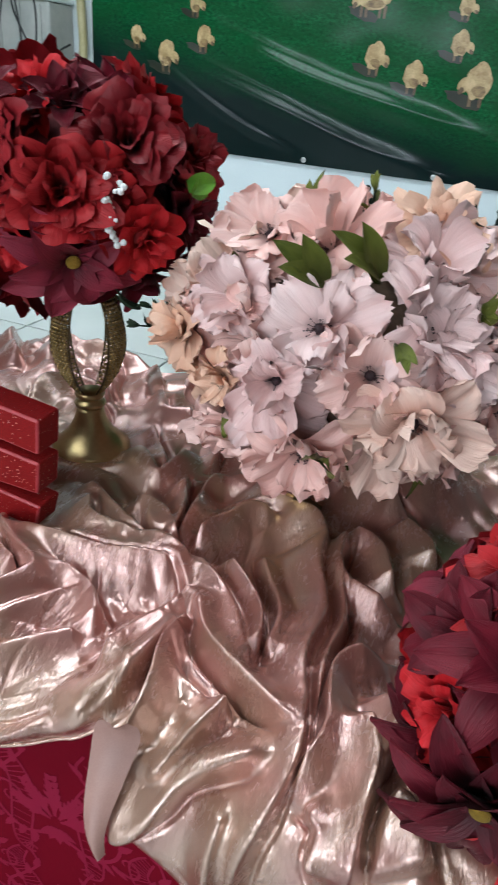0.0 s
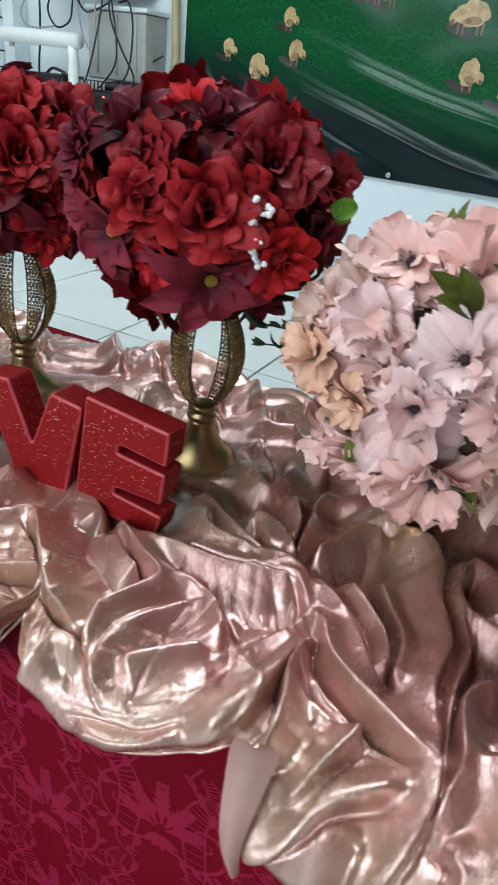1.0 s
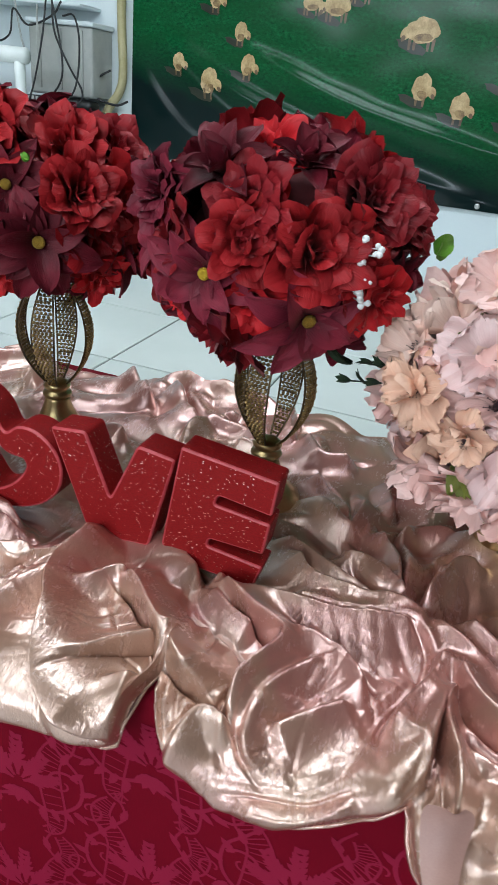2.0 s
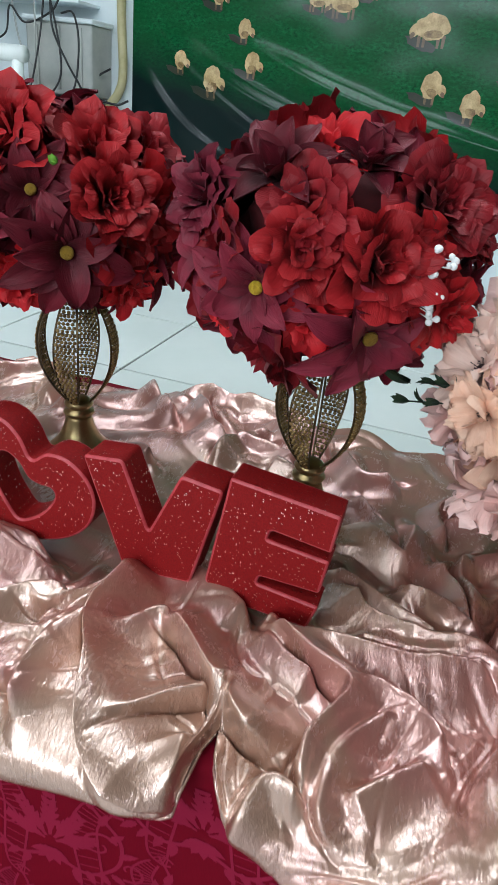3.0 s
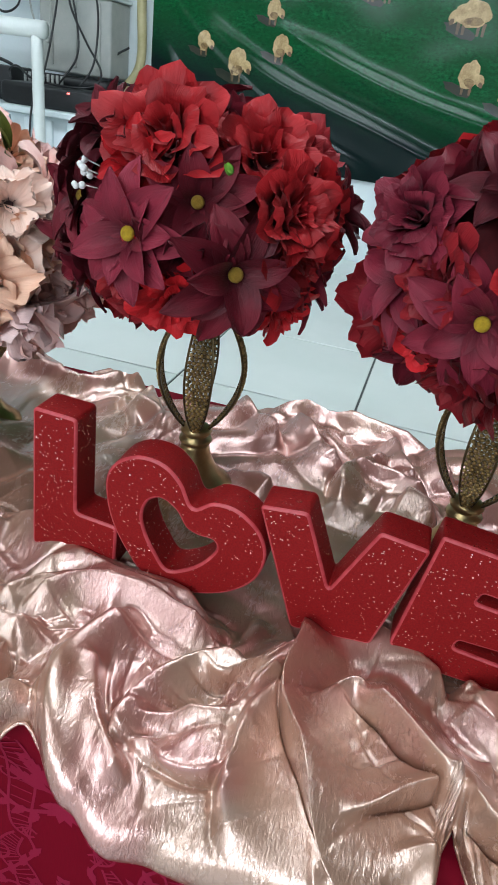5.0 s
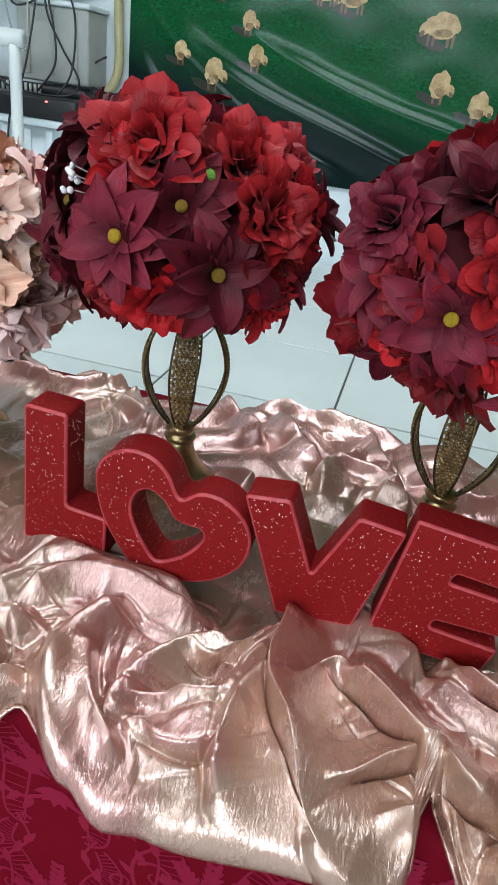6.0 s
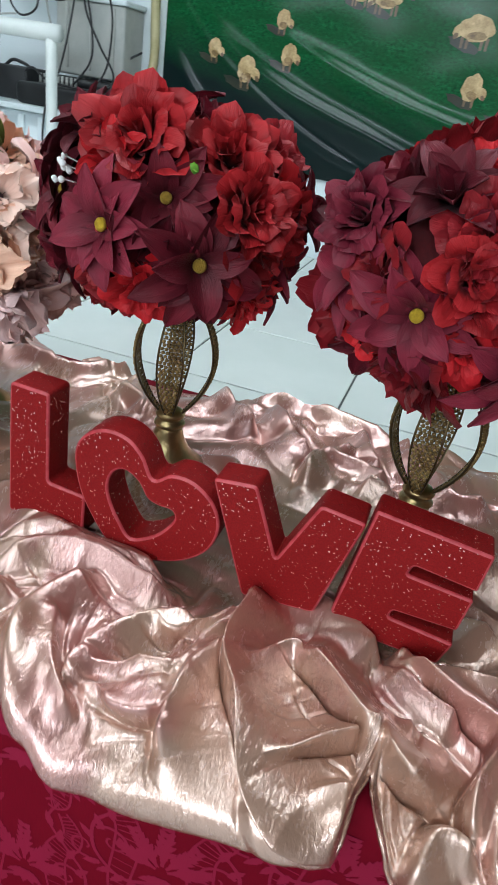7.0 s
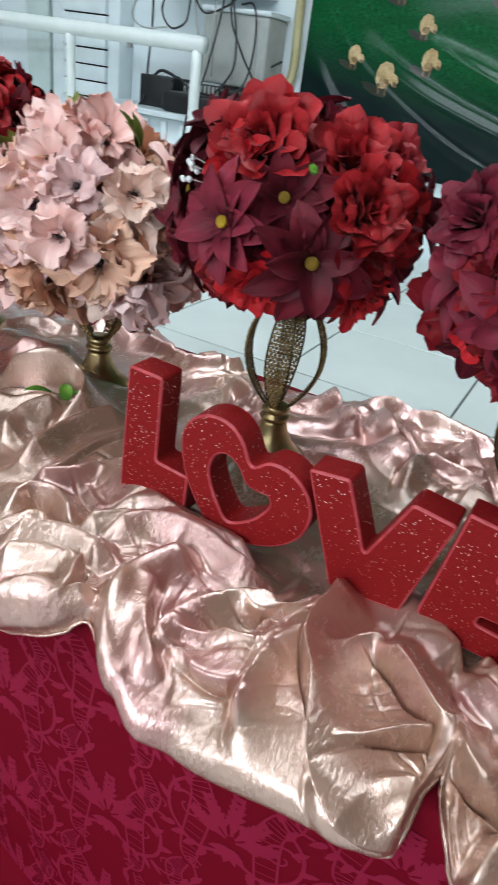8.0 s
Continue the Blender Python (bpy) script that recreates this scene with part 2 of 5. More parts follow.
FRESH = petal_material("fresh_green_leaf", (0.09, 0.26, 0.02), (0.20, 0.44, 0.05), 0.4, 0.0)
DARK_LEAF = petal_material("dark_green_leaf", (0.010, 0.022, 0.010), (0.035, 0.06, 0.028), 0.5, 0.0)
YELLOW = plain("yellow_flower_centre", (0.58, 0.33, 0.012), (0.82, 0.55, 0.03), 0.8, fine=500.0, bump=0.8, distance=0.003)
OCHRE = plain("ochre_flower_centre", (0.34, 0.18, 0.012), (0.52, 0.31, 0.03), 0.8, fine=500.0, bump=0.8, distance=0.003)
STAMEN = plain("dark_stamen", (0.016, 0.008, 0.010), (0.06, 0.025, 0.03), 0.7)
SPRIG = plain("white_sprig", (0.75, 0.76, 0.74), (0.85, 0.85, 0.83), 0.6)
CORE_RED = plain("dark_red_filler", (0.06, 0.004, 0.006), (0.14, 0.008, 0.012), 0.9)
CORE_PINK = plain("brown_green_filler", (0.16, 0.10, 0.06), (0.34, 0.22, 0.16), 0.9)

# ---- the hall ----
WALL_Y, STAGE_Z = 3.04, 0.645


def slab(name, material, box, label, category, bevel=0.0):
    return tagged(part(name, box_bm(*box, bevel=bevel), material, smooth=False), label, category, kind="structure")


# the floor's pale tone is chosen to throw light up at the swags
slab("floor", FLOOR, (-5, 3.2, -7, 3.2, -0.1, 0), "pale grey tile floor of the hall, toned to bounce light", "floor")
slab("wall_north", WALL, (-5, 3.2, WALL_Y, WALL_Y + 0.15, 0, 3.0), "white painted wall behind the platform", "wall")
# unseen walls and ceiling close the hall and keep fill light off the table
slab("wall_south", HALL, (-5, 3.2, -7.15, -7, 0, 3.0), "unseen end wall of the hall, dark to cut fill light", "wall")
slab("wall_west", HALL, (-5.15, -5, -7.15, WALL_Y, 0, 3.0), "unseen side wall of the hall, dark to cut fill light", "wall")
slab("wall_east", HALL, (3.2, 3.35, -7.15, WALL_Y, 0, 3.0), "unseen side wall of the hall, dark to cut fill light", "wall")
slab("ceiling", CEILING, (-5.15, 3.35, -7.15, WALL_Y + 0.15, 3.0, 3.1), "unseen flat ceiling, dark brownish grey to cut fill light", "ceiling")

DIFFUSER = emitter("lamp_diffuser", (0.90, 1.0, 1.02), 3.2)
fixture = None
for lx, ly, share in LAMPS:
    if fixture is None:
        fixture = thing("ceiling_light", "unseen wide white ceiling light, added to light table and wall", "ceiling light", "lights on the ceiling", at=(lx, ly, 3.0))
        part("housing", box_bm(-0.90, 0.90, -0.43, 0.43, -0.06, 0, 0.01), WHITE_PLASTIC, fixture)
        part("diffuser", box_bm(-0.87, 0.87, -0.40, 0.40, -0.075, -0.061, 0.004), DIFFUSER, fixture, "glowing white diffuser")
    else:
        copy_thing(fixture, pose(lx, ly, 3.0))
    lamp = bpy.data.lights.new("added_area_light", "AREA")
    lamp.shape, lamp.size, lamp.size_y, lamp.energy, lamp.color = "RECTANGLE", 1.75, 0.8, LAMP_POWER * share, (0.84, 0.985, 1.12)
    new("added_area_light", lamp).location = (lx, ly, 2.91)

# platform
platform = thing("platform", "raised platform floored with square white glazed tiles", "platform", kind="structure")
part("platform_base", box_bm(-4.99, 3.19, 1.25, WALL_Y - 0.001, 0.001, STAGE_Z - 0.004), GROUT, platform, "dark grout bed", smooth=False)

# equipment corner on the platform
rail = thing("pipe_railing", "white enamelled steel pipe railing standing on the tiles", "railing")
part("top_rail", tube_bm([(-4.2, 2.5, 1.372), (-3.2, 2.5, 1.372), (-2.20, 2.5, 1.372)], 0.030, 14), WHITE_PIPE, rail)
for px in (-2.235, -2.90, -3.55):
    part("post", tube_bm([(px, 2.5, STAGE_Z), (px, 2.5, 1.0), (px, 2.5, 1.36)], 0.022, 12), WHITE_PIPE, rail)
    part("foot_plate", box_bm(px - 0.05, px + 0.05, 2.45, 2.55, STAGE_Z, STAGE_Z + 0.008, 0.002), WHITE_PIPE, rail)
part("hook", box_bm(-2.585, -2.565, 2.49, 2.51, 1.325, 1.345, 0.003), GREY_BOX, rail)

desk = thing("equipment_desk", "white low desk carrying sound equipment, slotted front", "desk")
part("desktop", box_bm(-2.95, -2.02, 2.62, 3.0, 1.075, 1.10, 0.004), WHITE_PLASTIC, desk)
part("front_panel", box_bm(-2.93, -2.04, 2.66, 2.68, STAGE_Z, 1.075), WHITE_PLASTIC, desk)
for k in range(9):
    part("rib", box_bm(-2.90 + 0.1 * k, -2.87 + 0.1 * k, 2.645, 2.66, 0.70, 1.06, 0.003), WHITE_PLASTIC, desk)
for sx in (-2.93, -2.06):
    part("side_panel", box_bm(sx, sx + 0.02, 2.68, 2.99, STAGE_Z, 1.075), WHITE_PLASTIC, desk)

mixer = thing("mixing_desk", "black audio mixer with a row of plugs on top", "mixer")
part("body", box_bm(-2.52, -2.07, 2.66, 2.93, 1.10, 1.185, 0.02, 3), BLACK, mixer)
part("back_hump", box_bm(-2.50, -2.12, 2.84, 2.93, 1.18, 1.225, 0.02, 3), BLACK, mixer)
for k in range(9):
    part("plug", tube_bm([(-2.50 + 0.022 * k, 2.82, 1.18), (-2.50 + 0.022 * k, 2.82, 1.222)], 0.006, 8, 1), GREY_BOX, mixer)
part("indicator", box_bm(-2.205, -2.195, 2.655, 2.66, 1.165, 1.171), emitter("red_indicator", (1, 0.05, 0.03), 3.0), mixer, "small red indicator light")

box = thing("black_case", "small black equipment case with a carrying loop", "case")
part("shell", box_bm(-2.745, -2.555, 2.80, 2.96, 1.10, 1.232, 0.006), BLACK, box)
part("carry_loop", tube_bm([(-2.70, 2.85, 1.23), (-2.66, 2.85, 1.255), (-2.60, 2.85, 1.245), (-2.57, 2.85, 1.23)], 0.007), BLACK, box)

cab = thing("grey_cabinet", "grey translucent plastic equipment box fixed on the wall", "equipment box")
part("body", box_bm(-2.45, -2.12, 2.86, WALL_Y - 0.002, 1.235, 1.515, 0.012, 3), GREY_BOX, cab)
part("lid", box_bm(-2.46, -2.11, 2.85, WALL_Y - 0.002, 1.515, 1.535, 0.006), WHITE_PLASTIC, cab, "pale lid")
for k in range(3):
    part("rib", box_bm(-2.40 + 0.11 * k, -2.385 + 0.11 * k, 2.852, 2.86, 1.26, 1.50, 0.003), GREY_BOX, cab)

shelf = thing("wall_bracket_shelf", "pale wall shelf above the equipment with cables on it", "shelf")
part("board", box_bm(-2.75, -2.18, 2.86, WALL_Y - 0.002, 1.588, 1.60, 0.003), WHITE_PLASTIC, shelf)

conduit = tagged(part("conduit_pipe", tube_bm([(-2.06, 3.0, 2.98), (-2.06, 3.0, 2.2), (-2.055, 3.0, 1.6), (-2.045, 3.0, 1.36), (-2.06, 2.99, 1.27), (-2.12, 2.98, 1.18), (-2.16, 2.97, 1.0), (-2.17, 2.97, 0.66)], 0.02, 12), BRASS_PIPE), "yellowed plastic conduit running down the white wall", "pipe")

louvre = thing("louvred_cabinet", "white louvred cabinet standing against the wall", "cabinet")
part("body", box_bm(-3.42, -2.98, 2.93, WALL_Y - 0.003, STAGE_Z, 1.75, 0.004), WHITE_PLASTIC, louvre)
for k in range(13):
    z = 0.72 + 0.0735 * k
    part("slat", box_bm(-3.33, -3.05, 2.905, 2.93, z, z + 0.066, 0.004), WHITE_PLASTIC, louvre)
    # black strip drawn where the gap between the slats lies in shadow
    part("gap_shadow_strip", box_bm(-3.33, -3.05, 2.926, 2.931, z + 0.066, z + 0.0735), BLACK, louvre, "black strip for the shadow in the slot")
pillar = slab("trim", plain("pale_green_paint", (0.50, 0.60, 0.58), (0.58, 0.67, 0.65), 0.6), (-3.62, -3.46, 2.95, WALL_Y - 0.002, STAGE_Z, 2.99), "pale grey-green painted wall strip", "wall trim")

for pts, r, lab in (
        ([(-2.62, 2.84, 1.60), (-2.66, 2.83, 1.50), (-2.60, 2.82, 1.43), (-2.52, 2.82, 1.46), (-2.50, 2.83, 1.56), (-2.42, 2.82, 1.50), (-2.30, 2.83, 1.545), (-2.26, 2.84, 1.60)], 0.0045, ""),
        ([(-2.30, 2.83, 1.60), (-2.27, 2.80, 1.48), (-2.19, 2.78, 1.36), (-2.11, 2.76, 1.26), (-2.12, 2.72, 1.205), (-2.22, 2.70, 1.19), (-2.38, 2.70, 1.20), (-2.47, 2.72, 1.24), (-2.53, 2.75, 1.22), (-2.50, 2.72, 1.19)], 0.0045, ""),
        ([(-2.33, 2.83, 1.60), (-2.33, 2.79, 1.45), (-2.34, 2.72, 1.25), (-2.345, 2.62, 1.10), (-2.35, 2.60, 0.9), (-2.36, 2.60, 0.66)], 0.0042, ""),
        ([(-2.30, 2.83, 1.60), (-2.24, 2.80, 1.42), (-2.23, 2.78, 1.30), (-2.28, 2.73, 1.20)], 0.0042, ""),
        ([(-2.24, 2.82, 1.545), (-2.17, 2.80, 1.545), (-2.14, 2.79, 1.44), (-2.15, 2.77, 1.28), (-2.19, 2.72, 1.19)], 0.0042, ""),
        ([(-2.72, 2.84, 1.60), (-2.71, 2.83, 1.45), (-2.715, 2.82, 1.30), (-2.72, 2.79, 1.12), (-2.73, 2.61, 1.0), (-2.74, 2.60, 0.66)], 0.005, ""),
        ([(-2.08, 2.95, 1.36), (-2.13, 2.92, 1.32), (-2.14, 2.90, 1.25), (-2.05, 2.94, 1.22), (-2.0, 2.97, 1.24)], 0.005, "")):
    tagged(part("cable", tube_bm(pts, r, 6), BLACK), "black cable hanging in loops before the wall", "cable", "cables by the wall")
for pts in ([(-2.50, 2.84, 1.60), (-2.45, 2.82, 1.42), (-2.38, 2.81, 1.34), (-2.36, 2.80, 1.45), (-2.37, 2.82, 1.58)], [(-2.78, 2.84, 1.58), (-2.82, 2.82, 1.47), (-2.76, 2.82, 1.42), (-2.62, 2.82, 1.43)]):
    tagged(part("cable", tube_bm(pts, 0.004, 6), GREY_BOX), "thin grey cable hanging in a loop", "cable", "cables by the wall")

# ---- banner ----
BX0, BX1, BZ0, BZ1 = -2.01, 1.9, 0.985, 2.75


BANNER_FOLDS = [
    ([(p.x, p.y) for p in smooth_path([(x, z, 0) for x, z in line], 5)], h, w) for line, h, w in (
        (((-1.98, 1.62), (-1.78, 1.43), (-1.55, 1.275), (-1.28, 1.135), (-1.03, 1.045)), 0.009, 0.011),
        (((-1.85, 1.52), (-1.62, 1.39), (-1.40, 1.295), (-1.05, 1.19), (-0.70, 1.085), (-0.40, 1.03)), 0.022, 0.034),
        (((-1.45, 1.50), (-1.20, 1.405), (-0.92, 1.322), (-0.58, 1.25), (-0.18, 1.175)), 0.016, 0.028),
        (((-1.96, 1.40), (-1.86, 1.27), (-1.72, 1.15), (-1.52, 1.05)), 0.010, 0.018))]


def banner_depth(x, z):
    """How far the vinyl stands off the wall: long slack folds that run down from its upper left corner."""
    d = 0.012
    for line, h, w in BANNER_FOLDS:
        best = (9.0, 0.0, 0.0)
        for i, ((x0, z0), (x1, z1)) in enumerate(zip(line, line[1:])):
            dx, dz = x1 - x0, z1 - z0
            length = math.hypot(dx, dz)
            t = max(0.0, min(1.0, ((x - x0) * dx + (z - z0) * dz) / length ** 2))
            far = math.hypot(x - x0 - t * dx, z - z0 - t * dz)
            if far < best[0]:
                best = (far, ((z - z0) * dx - (x - x0) * dz) / length, (i + t) / (len(line) - 1))
        far, e, whole = best
        if far < 0.2:
            d += h * math.sin(math.pi * min(1, 0.02 + 0.96 * whole)) ** 0.7 * math.exp(-abs(far / (w if e > 0 else 2.2 * w)) ** 1.7)
    return d + 0.003 * noise.noise((x * 1.3, z * 1.7, 3.0)) + 0.003 * noise.noise((x * 5, z * 6, 1.0))


banner = thing("printed_banner", "glossy vinyl banner printed with green meadow and grazing sheep", "banner")
bm = bmesh.new()
uvl = bm.loops.layers.uv.new("UV")
nx, nz = 420, 240
grid = [[bm.verts.new((BX0 + (BX1 - BX0) * i / nx, 0, BZ0 + (BZ1 - BZ0) * (j / nz) ** 1.25)) for i in range(nx + 1)] for j in range(nz + 1)]
for row_ in grid:
    for v_ in row_:
        v_.co.y = WALL_Y - 0.004 - banner_depth(v_.co.x, v_.co.z)
for j in range(nz):
    for i in range(nx):
        f_ = bm.faces.new((grid[j][i], grid[j][i + 1], grid[j + 1][i + 1], grid[j + 1][i]))
        for l_ in f_.loops:
            l_[uvl].uv = (l_.vert.co.x - BX0, l_.vert.co.z - BZ0)
sheet = part("vinyl_sheet", bm, MEADOW, banner)


def eyelet(x, z):
    b = lathe_bm([(0.006, 0), (0.011, 0), (0.012, 0.002), (0.010, 0.004), (0.006, 0.004)], 16)
    bmesh.ops.transform(b, matrix=pose(x, WALL_Y - 0.006 - banner_depth(x, z), z, 90), verts=b.verts)
    part("eyelet", b, STEEL, banner, "shiny metal eyelet")


for ex in (-1.79, -1.505, -0.932, -0.361, 0.21, 0.78, 1.35):
    eyelet(ex, BZ0 + 0.018)


def flat_shape(outline, lift, material, name, parent, label=""):
    """A printed shape that follows the vinyl."""
    b = bmesh.new()
    n_ = len(outline)
    cx, cz = sum(p[0] for p in outline) / n_, sum(p[1] for p in outline) / n_
    place = lambda x, z: (x, WALL_Y - 0.0045 - lift - banner_depth(x, z), z)
    mid = b.verts.new(place(cx, cz))
    rings = [[b.verts.new(place(cx + (x - cx) * k, cz + (z - cz) * k)) for x, z in outline] for k in (0.5, 1.0)]
    for k in range(n_):
        b.faces.new((mid, rings[0][k], rings[0][(k + 1) % n_]))
        b.faces.new((rings[0][k], rings[1][k], rings[1][(k + 1) % n_], rings[0][(k + 1) % n_]))
    return part(name, b, material, parent, label)


def oval(cx, cz, rx, rz, lean=0.0, n=20, rough=0.0, seed=0):
    out = []
    for k in range(n):
        a = k * math.tau / n
        q = 1 + rough * noise.noise((math.cos(a) * 2, math.sin(a) * 2, seed))
        x, z = rx * q * math.cos(a), rz * q * math.sin(a)
        out.append((cx + x * math.cos(lean) - z * math.sin(lean), cz + x * math.sin(lean) + z * math.cos(lean)))
    return out


def printed_sheep(x, z, s, lean, head):
    """Grazing sheep of the print: fleece, belly in printed shade, legs, lowered head and its shadow on the grass."""
    s = 1.14 * s
    seen_from_behind = lean < -0.25
    rx, rz = (0.034, 0.044) if seen_from_behind else (0.054, 0.036)
    tilt = 0.25 * lean
    body = flat_shape(oval(x, z, rx * s, rz * s, tilt, 26, 0.22, x), 0.003, SHEEP, "printed_sheep", banner, "tan grazing sheep of the print")
    # the sheep's shadow in the print, drawn as a dark oval
    flat_shape(oval(x - 0.030 * s, z - 0.050 * s, 0.056 * s, 0.016 * s, -0.25, 18, 0.3, z), 0.001, SHEEP_DARK, "printed_shadow", body, "dark shadow of the sheep in the print")
    flat_shape(oval(x + 0.004 * s, z - 0.55 * rz * s, 0.60 * rx * s, 0.30 * rz * s, tilt, 18, 0.25, z + 3), 0.0036, SHEEP_BELLY, "printed_belly", body)
    hx = x + head * (rx + 0.004) * s
    flat_shape(oval(hx, z - 0.012 * s, 0.016 * s, 0.020 * s, 0.5 * head, 14, 0.15, 5), 0.0042, SHEEP, "printed_head", body)
    flat_shape(oval(hx + head * 0.006 * s, z - 0.026 * s, 0.007 * s, 0.010 * s, 0.5 * head, 10, 0.1, 7), 0.0046, SHEEP_LEG, "printed_muzzle", body)
    for k in ((-0.45, 0.35) if seen_from_behind else (-0.75, -0.45, 0.4, 0.7)):
        lx, lz = x + k * rx * s, z - 0.6 * rz * s
        flat_shape([(lx - 0.006 * s, lz), (lx + 0.006 * s, lz), (lx + 0.004 * s, lz - 0.036 * s), (lx - 0.004 * s, lz - 0.036 * s)], 0.002, SHEEP_LEG, "printed_leg", body)


for sx, sz, ss, sl, sh in ((-1.771, 1.424, 0.75, -0.5, 1), (-1.618, 1.363, 1.05, -0.55, 1), (-1.444, 1.438, 0.85, -0.8, 1), (-1.488, 1.559, 0.75, -0.3, 1), (-0.719, 1.614, 1.05, 0.25, -1), (-0.683, 1.418, 0.95, -1.1, 1), (-0.518, 1.364, 0.95, -0.8, 1), (-1.185, 1.681, 0.7, 0.1, 1), (-1.08, 1.677, 0.9, 0.0, -1), (-1.611, 1.675, 0.8, -0.3, 1), (-0.361, 1.483, 0.85, -0.5, 1), (-0.263, 1.363, 1.25, -0.3, -1), (-0.365, 1.606, 0.7, -0.9, 1), (-0.02, 1.52, 0.9, 0.2, 1), (0.15, 1.40, 1.1, -0.2, 1), (-0.99, 1.74, 0.8, 0.1, 1)):
    printed_sheep(sx, sz, ss, sl, sh)

# ---- table and its red cloth ----
TX0, TX1, TY0, TY1, TZ = -2.3, 1.0, 0.372, 1.120, 0.742
table = thing("folding_table", "long table hidden under a crimson damask cloth", "table")
part("tabletop", box_bm(TX0, TX1, TY0, TY1, TZ - 0.03, TZ - 0.001), GREY_BOX, table)
for lx in (TX0 + 0.1, TX1 - 0.14):
    for ly in (TY0 + 0.06, TY1 - 0.1):
        part("leg", box_bm(lx, lx + 0.04, ly, ly + 0.04, 0, TZ - 0.03), GREY_BOX, table)

def sway(x, z):
    hang = max(0.0, TZ - 0.02 - z)
    wave = hang * (0.018 * math.sin(x * 9 + 0.8 * math.sin(x * 3.1)) + 0.011 * math.sin(x * 21 + 1)) + 0.003 * min(1, hang * 8) * noise.noise((x * 6, z * 5, 0))
    return wave + 0.012 * min(1, hang * 10)


cloth = thing("damask_tablecloth", "crimson damask tablecloth hanging down the front of the table", "tablecloth")
bm = bmesh.new()
uvl = bm.loops.layers.uv.new("UV")
profile = [(TY1 + 0.012, 0.30 + 0.044 * k) for k in range(10)] + [(TY1 + 0.010, TZ - 0.012), (TY1, TZ + 0.001)]
profile += [(TY1 - (TY1 - TY0) * k / 14, TZ + 0.002) for k in range(1, 14)]
profile += [(TY0 + 0.004, TZ + 0.002), (TY0 - 0.006, TZ - 0.003), (TY0 - 0.011, TZ - 0.014)]
profile += [(TY0 - 0.013, TZ - 0.03 - 0.0205 * k) for k in range(33)]
profile += [(TY0 - 0.035, 0.030), (TY0 - 0.08, 0.024), (TY0 - 0.36, 0.022)]
run = [0.0]
for (a0, b0), (a1, b1) in zip(profile, profile[1:]):
    run.append(run[-1] + math.hypot(a1 - a0, b1 - b0))
cols = 240
rows_ = []
for k, (y, z) in enumerate(profile):
    line = []
    for i in range(cols + 1):
        x = TX0 - 0.01 + (TX1 - TX0 + 0.02) * i / cols
        line.append(bm.verts.new((x, y + (sway(x, z) if y < 0.7 else 0), z)))
    rows_.append(line)
for k in range(len(rows_) - 1):
    for i in range(cols):
        f_ = bm.faces.new((rows_[k][i], rows_[k][i + 1], rows_[k + 1][i + 1], rows_[k + 1][i]))
        for l_, (kk, ii) in zip(f_.loops, ((k, i), (k, i + 1), (k + 1, i + 1), (k + 1, i))):
            l_[uvl].uv = (rows_[kk][ii].co.x + 4, run[kk])
part("damask", bm, DAMASK, cloth)


